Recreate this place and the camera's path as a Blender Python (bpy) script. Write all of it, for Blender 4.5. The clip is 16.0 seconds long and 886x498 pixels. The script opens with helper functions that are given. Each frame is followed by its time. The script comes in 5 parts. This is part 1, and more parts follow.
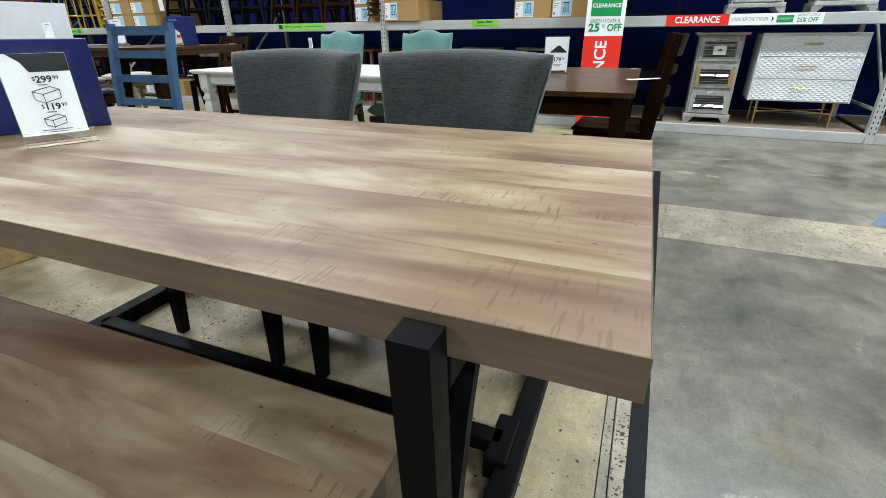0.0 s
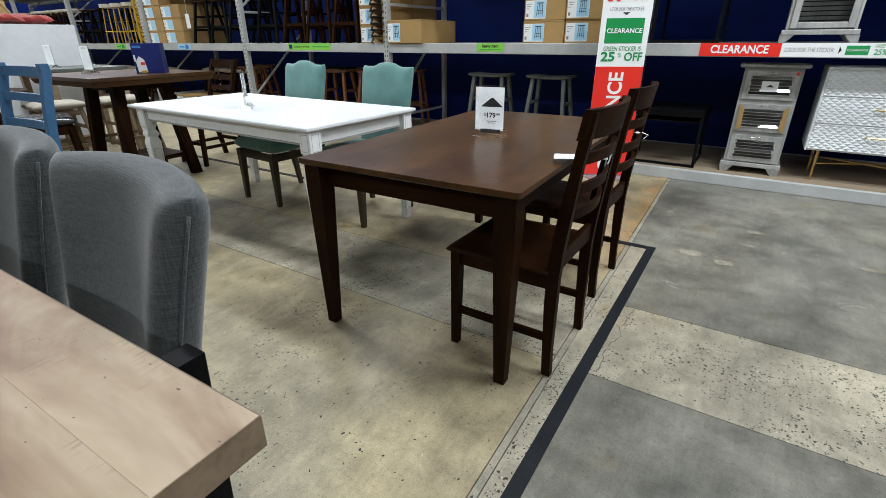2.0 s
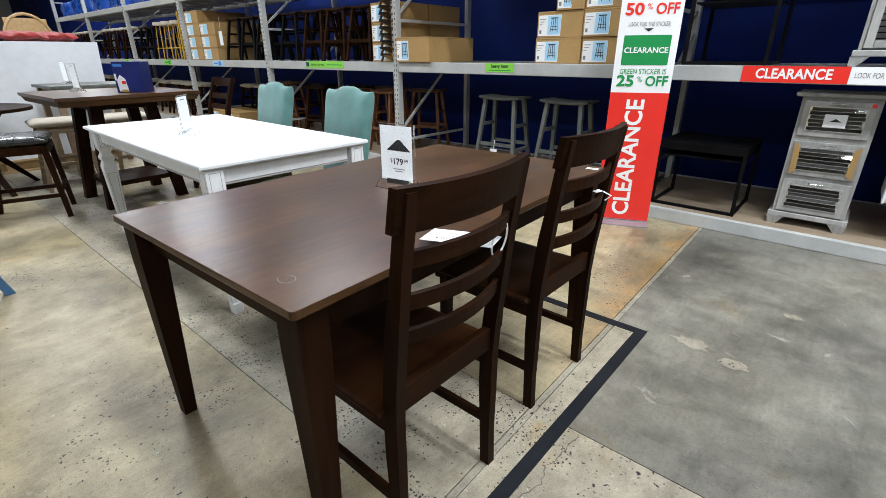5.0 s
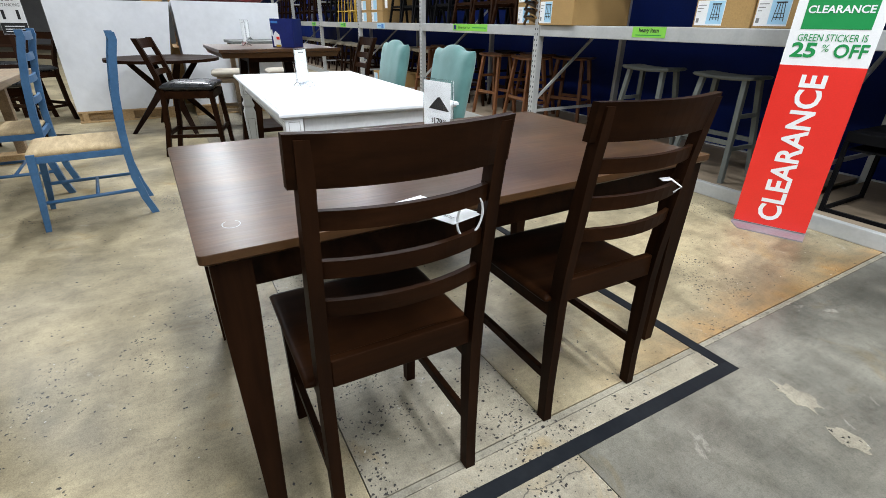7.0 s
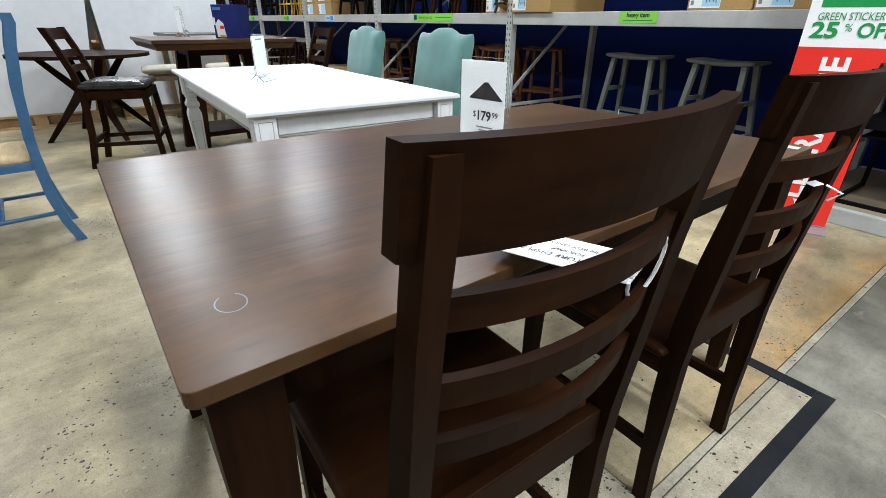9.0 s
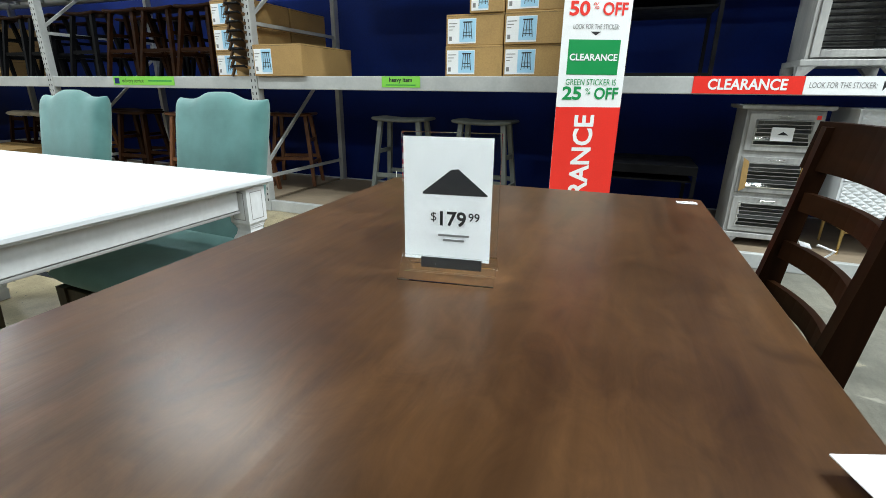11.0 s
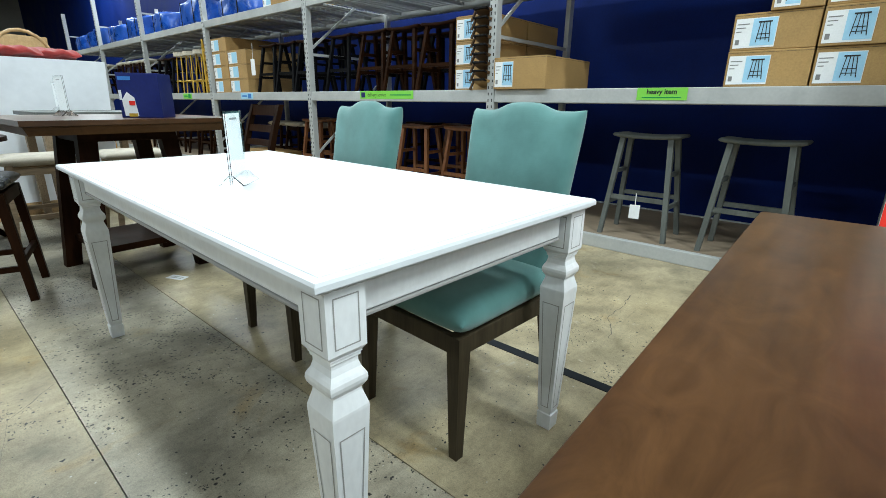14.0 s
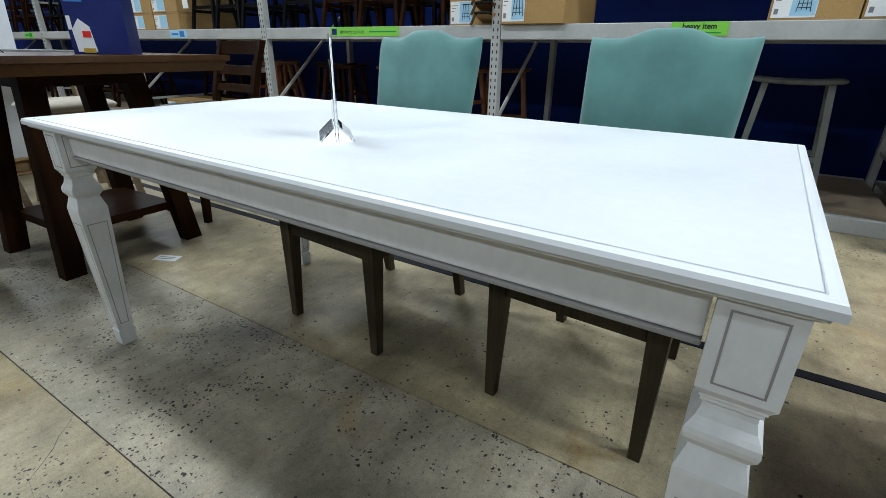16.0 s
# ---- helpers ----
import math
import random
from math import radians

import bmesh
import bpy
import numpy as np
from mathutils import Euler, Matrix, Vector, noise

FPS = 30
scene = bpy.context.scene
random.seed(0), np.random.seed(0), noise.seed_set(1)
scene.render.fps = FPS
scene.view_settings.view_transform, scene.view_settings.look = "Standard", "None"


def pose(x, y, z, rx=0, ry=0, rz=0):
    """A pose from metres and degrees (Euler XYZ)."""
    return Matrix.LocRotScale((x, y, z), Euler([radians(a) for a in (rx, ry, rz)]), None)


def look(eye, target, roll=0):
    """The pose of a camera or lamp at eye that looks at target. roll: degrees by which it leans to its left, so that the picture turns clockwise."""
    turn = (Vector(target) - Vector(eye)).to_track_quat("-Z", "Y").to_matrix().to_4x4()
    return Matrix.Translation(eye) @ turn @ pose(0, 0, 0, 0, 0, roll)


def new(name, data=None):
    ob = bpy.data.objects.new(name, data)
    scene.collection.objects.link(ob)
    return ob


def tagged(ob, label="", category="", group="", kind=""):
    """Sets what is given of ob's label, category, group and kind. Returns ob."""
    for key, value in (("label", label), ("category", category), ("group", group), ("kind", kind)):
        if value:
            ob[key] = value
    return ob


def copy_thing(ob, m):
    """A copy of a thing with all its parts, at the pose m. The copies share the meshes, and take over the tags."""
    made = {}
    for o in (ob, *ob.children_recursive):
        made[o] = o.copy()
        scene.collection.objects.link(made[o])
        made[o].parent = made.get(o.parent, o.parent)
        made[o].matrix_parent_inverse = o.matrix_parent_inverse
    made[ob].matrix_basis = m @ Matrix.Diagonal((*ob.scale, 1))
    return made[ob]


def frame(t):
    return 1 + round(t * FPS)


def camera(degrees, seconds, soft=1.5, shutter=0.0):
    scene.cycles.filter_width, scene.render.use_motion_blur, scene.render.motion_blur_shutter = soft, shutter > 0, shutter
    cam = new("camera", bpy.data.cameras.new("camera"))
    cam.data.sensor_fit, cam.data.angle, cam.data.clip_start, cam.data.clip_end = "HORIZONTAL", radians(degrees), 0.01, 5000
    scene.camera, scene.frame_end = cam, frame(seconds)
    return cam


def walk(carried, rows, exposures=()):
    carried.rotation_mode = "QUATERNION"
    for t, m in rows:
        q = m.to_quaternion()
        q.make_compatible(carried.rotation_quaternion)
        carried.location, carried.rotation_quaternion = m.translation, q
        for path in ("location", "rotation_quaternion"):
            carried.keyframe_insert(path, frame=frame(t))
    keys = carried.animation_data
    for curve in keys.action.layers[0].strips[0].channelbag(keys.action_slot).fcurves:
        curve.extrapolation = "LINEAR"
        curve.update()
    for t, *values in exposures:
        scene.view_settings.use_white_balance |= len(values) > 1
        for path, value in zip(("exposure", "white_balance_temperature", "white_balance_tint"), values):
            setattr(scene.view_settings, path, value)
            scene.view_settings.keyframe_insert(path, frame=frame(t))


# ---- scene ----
cam = camera(86.9, 16.0, soft=0.8)
PATH = [
    (0, (-0.004, 0.034, 1.017), (-0.735, 1.693, 0.173), -0.7),
    (0.5, (0.13, 0.28, 1.026), (-0.675, 1.909, 0.191), -0.6),
    (1, (0.285, 0.577, 1.053), (-0.607, 2.157, 0.211), -0.5),
    (1.5, (0.416, 0.791, 1.115), (-0.536, 2.333, 0.269), -0.2),
    (2, (0.439, 1.088, 1.185), (-0.547, 2.622, 0.363), -0.4),
    (2.5, (0.44, 1.328, 1.215), (-0.574, 2.858, 0.422), -0.1),
    (3, (0.463, 1.529, 1.276), (-0.576, 3.053, 0.501), 0.2),
    (5.5, (0.702, 2.1, 1.182), (-0.618, 3.384, 0.401), 0.1),
    (6, (0.774, 2.285, 1.157), (-0.689, 3.373, 0.336), 0.3),
    (6.5, (0.785, 2.352, 1.15), (-0.782, 3.25, 0.292), 0.5),
    (7, (0.781, 2.361, 1.147), (-0.788, 3.245, 0.275), 0.7),
    (7.5, (0.764, 2.368, 1.144), (-0.778, 3.29, 0.266), 0.9),
    (8, (0.641, 2.342, 1.114), (-0.87, 3.311, 0.233), 0.9),
    (10.5, (-0.215, 2.367, 1.042), (-1.236, 3.919, 0.301), 0.7),
    (11, (-0.346, 2.442, 1.046), (-1.024, 4.209, 0.401), 0.6),
    (11.5, (-0.385, 2.475, 1.057), (-0.924, 4.3, 0.442), 0.6),
    (12, (-0.388, 2.491, 1.054), (-0.884, 4.327, 0.437), 0.6),
    (12.5, (-0.421, 2.473, 1.047), (-0.974, 4.293, 0.429), 0.7),
    (13, (-0.476, 2.418, 1.034), (-1.2, 4.175, 0.412), 1.0),
    (13.5, (-0.666, 2.403, 1.029), (-1.698, 4.008, 0.43), 0.8),
    (14, (-0.908, 2.411, 1.023), (-2.164, 3.849, 0.428), 0.7),
    (14.5, (-1.072, 2.377, 1.02), (-2.423, 3.698, 0.365), 0.6),
    (15, (-1.236, 2.325, 1.018), (-2.473, 3.743, 0.339), 0.6),
    (15.5, (-1.413, 2.293, 1.001), (-2.531, 3.786, 0.279), 0.8),
    (16, (-1.589, 2.286, 0.965), (-2.562, 3.846, 0.179), 0.8),
]
EXPOSURES = [(0.0, -0.48, 6500, 9), (1.0, -0.64, 6500, 10), (2.0, -0.7, 6500, 11), (3.0, -0.58, 6500, 11), (5.5, -0.45, 6500, 14), (8.0, -0.4, 6500, 13), (10.5, -0.56, 6500, 8),
             (11.5, -0.27, 6500, 4), (13.0, -0.22, 6420, 2), (14.0, -0.42, 6250, 3), (15.0, -0.66, 6120, 7), (16.0, -0.9, 6180, 9)]
walk(cam, [(t, look(eye, target, roll)) for t, eye, target, roll in PATH], EXPOSURES)

# ---- light ----
world = bpy.data.worlds.new("store_air")
scene.world = world
world.use_nodes = True
world.node_tree.nodes["Background"].inputs[0].default_value = (0.8, 0.9, 1.0, 1)
world.node_tree.nodes["Background"].inputs[1].default_value = 0.05
LAMP_POWER = 255.0
# No fixtures are known at (1.6, 4.7) and y -0.4: added as fill.
LAMPS = [(x, 3.2) for x in (-16.5, -10.4, -4.3, 1.8, 7.9)] + [(x, 6.4) for x in (-5.4, -11.5, -17.6)] + [(1.6, 4.7)] + [(-7.3, -0.4), (4.9, -0.4), (-11.5, -4.0), (-4.3, -4.0), (1.8, -4.0)]
LAMP_Z = 5.0


# ---- materials ----
def ramp(nt, fac, stops):
    r = nt.nodes.new("ShaderNodeValToRGB")
    while len(r.color_ramp.elements) < len(stops):
        r.color_ramp.elements.new(0.5)
    for e, (p, c) in zip(r.color_ramp.elements, stops):
        e.position, e.color = p, (*c, 1) if len(c) == 3 else c
    nt.links.new(fac, r.inputs[0])
    return r.outputs[0]


def blank(name):
    m = bpy.data.materials.new(name)
    m.use_nodes = True
    nt = m.node_tree
    return m, nt, nt.nodes["Principled BSDF"]


def coords(nt, stretch=(1, 1, 1), shift=True):
    tc, mp = nt.nodes.new("ShaderNodeTexCoord"), nt.nodes.new("ShaderNodeMapping")
    nt.links.new(tc.outputs["Object"], mp.inputs[0])
    mp.inputs["Scale"].default_value = stretch
    if shift:
        oi, mul = nt.nodes.new("ShaderNodeObjectInfo"), nt.nodes.new("ShaderNodeMath")
        mul.operation, mul.inputs[1].default_value = "MULTIPLY", 37.0
        nt.links.new(oi.outputs["Random"], mul.inputs[0])
        nt.links.new(mul.outputs[0], mp.inputs["Location"])
    return mp.outputs[0]


def noise_tex(nt, vec, scale, detail=4, rough=0.55, dist=0.0):
    n = nt.nodes.new("ShaderNodeTexNoise")
    n.inputs["Scale"].default_value, n.inputs["Detail"].default_value = scale, detail
    n.inputs["Roughness"].default_value, n.inputs["Distortion"].default_value = rough, dist
    nt.links.new(vec, n.inputs["Vector"])
    return n.outputs["Fac"]


def mix(nt, a, b, fac, kind="MIX"):
    m = nt.nodes.new("ShaderNodeMix")
    m.data_type, m.blend_type = "RGBA", kind
    for sock, v in ((m.inputs[0], fac), (m.inputs[6], a), (m.inputs[7], b)):
        if isinstance(v, bpy.types.NodeSocket):
            nt.links.new(v, sock)
        else:
            sock.default_value = v if isinstance(v, float) else (*v, 1)
    return m.outputs[2]


def bump(nt, bsdf, height, strength, distance=0.002):
    b = nt.nodes.new("ShaderNodeBump")
    b.inputs["Strength"].default_value, b.inputs["Distance"].default_value = strength, distance
    nt.links.new(height, b.inputs["Height"])
    nt.links.new(b.outputs[0], bsdf.inputs["Normal"])


def surface(name, a, b, scale=6.0, rough=0.5, metal=0.0, grain=60.0, depth=0.15, stretch=(1, 1, 1), spread=0.12, tint=0.15, coat=0.0, spec=0.5):
    """Two tones by a broad noise, a fine grain on top, and uneven gloss."""
    m, nt, bs = blank(name)
    v = coords(nt, stretch)
    broad, fine = noise_tex(nt, v, scale, 5, 0.6, 0.4), noise_tex(nt, v, grain, 3)
    col = ramp(nt, broad, [(0.3, a), (0.7, b)])
    col = mix(nt, col, ramp(nt, fine, [(0.3, (1 - tint,) * 3), (0.7, (1 + tint * 0.3,) * 3)]), 1.0, "MULTIPLY")
    nt.links.new(col, bs.inputs["Base Color"])
    nt.links.new(ramp(nt, broad, [(0.25, (max(rough - spread, 0.03),) * 3), (0.75, (min(rough + spread, 1),) * 3)]), bs.inputs["Roughness"])
    bs.inputs["Metallic"].default_value, bs.inputs["Specular IOR Level"].default_value = metal, spec
    bs.inputs["Coat Weight"].default_value = coat
    bs.inputs["Coat Roughness"].default_value = 0.2
    if depth:
        bump(nt, bs, fine, depth)
    return m


def plain(name, c, rough=0.5, metal=0.0):
    return surface(name, c, [min(1, v * 1.06) for v in c], 9.0, rough, metal, 120.0, 0.04, spread=0.05, tint=0.05)


def cloth(name, a, b, threads=900.0, slub=True):
    m, nt, bs = blank(name)
    v = coords(nt)
    ups, across = noise_tex(nt, coords(nt, (1, 1, 0.06)), threads * 0.45, 2), noise_tex(nt, coords(nt, (0.06, 0.06, 1)), threads * 0.45, 2)
    weave = mix(nt, ramp(nt, ups, [(0.35, (0, 0, 0)), (0.65, (1, 1, 1))]), ramp(nt, across, [(0.35, (0, 0, 0)), (0.65, (1, 1, 1))]), 0.5)
    broad = noise_tex(nt, v, 7.0, 4)
    col = mix(nt, a, b, weave) if slub else mix(nt, a, b, broad)
    col = mix(nt, col, ramp(nt, broad, [(0.3, (0.8, 0.8, 0.8)), (0.7, (1.05, 1.05, 1.05))]), 1.0, "MULTIPLY")
    nt.links.new(col, bs.inputs["Base Color"])
    bs.inputs["Roughness"].default_value = 0.9
    bs.inputs["Sheen Weight"].default_value = 0.25
    bump(nt, bs, weave, 0.35 if slub else 0.12, 0.001)
    return m


def concrete(name, a, b, chips=0.0, gloss=0.3, stain=False):
    m, nt, bs = blank(name)
    v = coords(nt, shift=False)
    broad, mid, fine = noise_tex(nt, v, 1.1, 6, 0.62, 0.6), noise_tex(nt, v, 6.0, 6, 0.65, 0.3), noise_tex(nt, v, 70.0, 4, 0.7)
    col = ramp(nt, broad, [(0.3, a), (0.72, b)])
    col = mix(nt, col, ramp(nt, mid, [(0.25, (0.58, 0.57, 0.55)), (0.5, (0.97, 0.97, 0.97)), (0.78, (1.32, 1.32, 1.3))]), 1.0, "MULTIPLY")
    col = mix(nt, col, ramp(nt, fine, [(0.28, (0.72, 0.72, 0.72)), (0.5, (1, 1, 1))]), 1.0, "MULTIPLY")
    scuff = noise_tex(nt, coords(nt, (1, 0.2, 1), False), 22.0, 4, 0.7, 1.5)
    col = mix(nt, col, ramp(nt, scuff, [(0.3, (0.88, 0.87, 0.86)), (0.5, (1, 1, 1)), (0.72, (1.1, 1.1, 1.09))]), 1.0, "MULTIPLY")
    cloud = noise_tex(nt, coords(nt, (1.3, 0.8, 1), False), 0.75, 5, 0.58, 1.6)
    col = mix(nt, col, ramp(nt, cloud, [(0.36, (0.66, 0.67, 0.67)), (0.5, (1, 1, 1)), (0.64, (1.16, 1.15, 1.12))]), 1.0, "MULTIPLY")
    grit = noise_tex(nt, v, 240.0, 2, 0.6)
    col = mix(nt, col, ramp(nt, grit, [(0.3, (0.78, 0.78, 0.78)), (0.52, (1, 1, 1)), (0.72, (1.18, 1.18, 1.18))]), 1.0, "MULTIPLY")
    worn = noise_tex(nt, v, 3.3, 7, 0.72, 1.1)
    col = mix(nt, col, (0.5, 0.47, 0.4), ramp(nt, worn, [(0.63, (0, 0, 0)), (0.68, (0.34, 0.34, 0.34))]))
    rust = noise_tex(nt, v, 2.6, 5, 0.65, 0.8)
    col = mix(nt, col, ramp(nt, rust, [(0.6, (1, 1, 1)), (0.74, (0.98, 0.82, 0.58))]), 1.0, "MULTIPLY")
    if stain:  # rusty water mark along the joint towards the rack
        xyz, reach, along = nt.nodes.new("ShaderNodeSeparateXYZ"), nt.nodes.new("ShaderNodeMath"), nt.nodes.new("ShaderNodeMath")
        nt.links.new(v, xyz.inputs[0])
        reach.operation, reach.inputs[1].default_value = "MULTIPLY_ADD", 0.5
        nt.links.new(mid, reach.inputs[0])
        nt.links.new(xyz.outputs[0], reach.inputs[2])
        along.operation, along.inputs[1].default_value = "MULTIPLY_ADD", 0.6
        nt.links.new(broad, along.inputs[0])
        nt.links.new(xyz.outputs[1], along.inputs[2])
        edge = ramp(nt, reach.outputs[0], [(0.0, (0, 0, 0)), (0.24, (1, 1, 1))])
        far = nt.nodes.new("ShaderNodeMapRange")
        far.inputs[1].default_value, far.inputs[2].default_value = 3.7, 4.4
        nt.links.new(along.outputs[0], far.inputs[0])
        col = mix(nt, col, mix(nt, col, (0.95, 0.7, 0.48), 1.0, "MULTIPLY"), mix(nt, edge, far.outputs[0], 1.0, "MULTIPLY"))
    if chips:
        wob = nt.nodes.new("ShaderNodeTexNoise")
        wob.inputs["Scale"].default_value, wob.inputs["Detail"].default_value = 60.0, 2
        nt.links.new(v, wob.inputs["Vector"])
        bent = nt.nodes.new("ShaderNodeVectorMath")
        bent.operation, bent.inputs[1].default_value = "MULTIPLY_ADD", (0.02, 0.02, 0.0)
        nt.links.new(wob.outputs["Color"], bent.inputs[0])
        nt.links.new(v, bent.inputs[2])
        where = mix(nt, ramp(nt, noise_tex(nt, v, 1.5, 3, 0.6), [(0.59 - 0.15 * chips, (0, 0, 0)), (0.73 - 0.15 * chips, (1, 1, 1))]),
                    ramp(nt, noise_tex(nt, v, 7.0, 3, 0.6), [(0.38, (0, 0, 0)), (0.6, (1, 1, 1))]), 1.0, "MULTIPLY")
        for density, small, big, tone in ((66.0, 0.24, 0.34, (0.016, 0.015, 0.014)), (110.0, 0.26, 0.38, (0.025, 0.023, 0.02)), (80.0, 0.15, 0.25, (0.46, 0.44, 0.39))):
            vo, ch, add, gate = (nt.nodes.new(k) for k in ("ShaderNodeTexVoronoi", "ShaderNodeSeparateColor", "ShaderNodeMath", "ShaderNodeMath"))
            vo.inputs["Scale"].default_value = density
            nt.links.new(bent.outputs[0], vo.inputs["Vector"])
            nt.links.new(vo.outputs["Color"], ch.inputs[0])
            add.operation, add.inputs[1].default_value = "MULTIPLY_ADD", 0.6 if tone[0] < 0.1 else 0.16
            nt.links.new(where, add.inputs[0])
            nt.links.new(ch.outputs[0], add.inputs[2])
            gate.operation, gate.inputs[1].default_value = "GREATER_THAN", 0.985
            nt.links.new(add.outputs[0], gate.inputs[0])
            spot = ramp(nt, vo.outputs["Distance"], [(small, (1, 1, 1)), (big, (0, 0, 0))])
            col = mix(nt, col, tone, mix(nt, spot, gate.outputs[0], 1.0, "MULTIPLY"))
    nt.links.new(col, bs.inputs["Base Color"])
    nt.links.new(ramp(nt, broad, [(0.2, (gloss - 0.04,) * 3), (0.85, (gloss + 0.16,) * 3)]), bs.inputs["Roughness"])
    bs.inputs["Specular IOR Level"].default_value = 0.42
    bump(nt, bs, fine, 0.06, 0.002)
    return m


def timber(name, a, b, rough=0.35, grain=14.0, along="x", coat=0.2, streak=0.5, spec=0.28, even=1.0, pores=0.06, mottle=0.0):
    """Stained wood, its grain along one local axis."""
    m, nt, bs = blank(name)
    k = {"x": (0.07, 1, 1), "y": (1, 0.07, 1), "z": (1, 1, 0.07)}[along]
    v = coords(nt, k)
    broad, fine, blot = noise_tex(nt, v, grain, 6, 0.6, 1.2), noise_tex(nt, v, grain * 9, 3), noise_tex(nt, coords(nt), 4.0, 3)
    col = mix(nt, a, b, ramp(nt, broad, [(0.3, (0, 0, 0)), (0.7, (1, 1, 1))]))
    col = mix(nt, col, ramp(nt, fine, [(0.3, (1 - streak,) * 3), (0.55, (1, 1, 1))]), 0.6, "MULTIPLY")
    col = mix(nt, col, ramp(nt, blot, [(0.3, (0.75, 0.75, 0.75)), (0.7, (1.12, 1.12, 1.12))]), 1.0, "MULTIPLY")
    if mottle:
        patch = noise_tex(nt, coords(nt, {"x": (0.5, 1, 1), "y": (1, 0.5, 1), "z": (1, 1, 0.5)}[along]), 17.0, 6, 0.68, 1.3)
        col = mix(nt, col, ramp(nt, patch, [(0.3, (1 - mottle,) * 3), (0.5, (1, 1, 1)), (0.7, (1 + mottle,) * 3)]), 1.0, "MULTIPLY")
    nt.links.new(col, bs.inputs["Base Color"])
    nt.links.new(ramp(nt, blot, [(0.2, (rough - 0.07 * even,) * 3), (0.8, (rough + 0.09 * even,) * 3)]), bs.inputs["Roughness"])
    bs.inputs["Coat Weight"].default_value, bs.inputs["Coat Roughness"].default_value = coat, 0.25
    bs.inputs["Specular IOR Level"].default_value = spec
    bump(nt, bs, fine, pores, 0.001)
    return m


def rustic(name):
    """Weathered oak laminate: pale planks with brown clouds and short saw marks across the grain."""
    m, nt, bs = blank(name)
    v = coords(nt, (0.22, 1, 1))
    cloud, streak = noise_tex(nt, v, 5.0, 5, 0.6, 0.7), noise_tex(nt, coords(nt, (0.05, 1, 1)), 26.0, 4)
    saw_mask = noise_tex(nt, coords(nt), 3.4, 3)
    saw = noise_tex(nt, coords(nt, (1, 0.12, 1)), 150.0, 2)
    col = ramp(nt, cloud, [(0.3, (0.17, 0.092, 0.052)), (0.43, (0.27, 0.172, 0.108)), (0.51, (0.375, 0.275, 0.178)), (0.64, (0.51, 0.42, 0.3))])
    col = mix(nt, col, ramp(nt, streak, [(0.3, (0.86, 0.84, 0.82)), (0.6, (1, 1, 1))]), 1.0, "MULTIPLY")
    marks = mix(nt, ramp(nt, saw, [(0.36, (1, 1, 1)), (0.42, (0, 0, 0))]), ramp(nt, saw_mask, [(0.53, (0, 0, 0)), (0.62, (1, 1, 1))]), 1.0, "MULTIPLY")
    col = mix(nt, col, (0.13, 0.08, 0.05), ramp(nt, marks, [(0, (0, 0, 0)), (1, (0.55, 0.55, 0.55))]))
    nick = noise_tex(nt, coords(nt, (0.5, 1, 1)), 120.0, 1, 0.4)
    col = mix(nt, col, ramp(nt, nick, [(0.2, (0.35, 0.3, 0.26)), (0.235, (1, 1, 1))]), 1.0, "MULTIPLY")
    oi = nt.nodes.new("ShaderNodeObjectInfo")
    col = mix(nt, col, ramp(nt, oi.outputs["Random"], [(0, (0.82, 0.79, 0.77)), (1, (1.0, 1.0, 1.0))]), 1.0, "MULTIPLY")
    patch = noise_tex(nt, coords(nt, (0.45, 1, 1)), 4.2, 5, 0.6, 0.9)
    col = mix(nt, col, ramp(nt, patch, [(0.34, (0.62, 0.52, 0.44)), (0.52, (1, 1, 1))]), 1.0, "MULTIPLY")
    nt.links.new(col, bs.inputs["Base Color"])
    bs.inputs["Roughness"].default_value = 0.5
    bump(nt, bs, streak, 0.12, 0.001)
    return m


def glassy(name, ior=1.2):
    m, nt, bs = blank(name)
    bs.inputs["Base Color"].default_value = (0.97, 0.99, 0.99, 1)
    bs.inputs["Roughness"].default_value, bs.inputs["IOR"].default_value = 0.02, ior
    bs.inputs["Transmission Weight"].default_value = 1.0
    return m


def mirror_mat(name):
    m, nt, bs = blank(name)
    v = coords(nt)
    nt.links.new(ramp(nt, noise_tex(nt, v, 5.0, 3), [(0.3, (0.86, 0.88, 0.88)), (0.7, (0.93, 0.94, 0.94))]), bs.inputs["Base Color"])
    bs.inputs["Metallic"].default_value, bs.inputs["Roughness"].default_value = 1.0, 0.03
    bump(nt, bs, noise_tex(nt, v, 9.0, 1), 0.04, 0.02)
    return m


def glow(name, c, power):
    m, nt, bs = blank(name)
    bs.inputs["Emission Color"].default_value, bs.inputs["Emission Strength"].default_value = (*c, 1), power
    return m


TAN = concrete("tan_concrete", (0.235, 0.195, 0.118), (0.45, 0.38, 0.245), 0.3, 0.38, True)
GREY = concrete("grey_concrete", (0.095, 0.091, 0.075), (0.27, 0.259, 0.215), 0.0, 0.28)
PEBBLED = concrete("pebbled_concrete", (0.26, 0.235, 0.178), (0.42, 0.375, 0.285), 1.2, 0.42)
SEAM = surface("joint_filler", (0.05, 0.045, 0.04), (0.2, 0.18, 0.14), 40.0, 0.8)
CAULK = concrete("pale_caulk", (0.22, 0.2, 0.15), (0.36, 0.33, 0.26), 0.6, 0.5)
TAPE = surface("black_tape", (0.008, 0.01, 0.013), (0.015, 0.017, 0.02), 8.0, 0.6, spec=0.12)
NAVY = surface("navy_paint", (0.0006, 0.009, 0.085), (0.0012, 0.016, 0.145), 1.5, 0.6, spec=0.15, grain=90, depth=0.05)
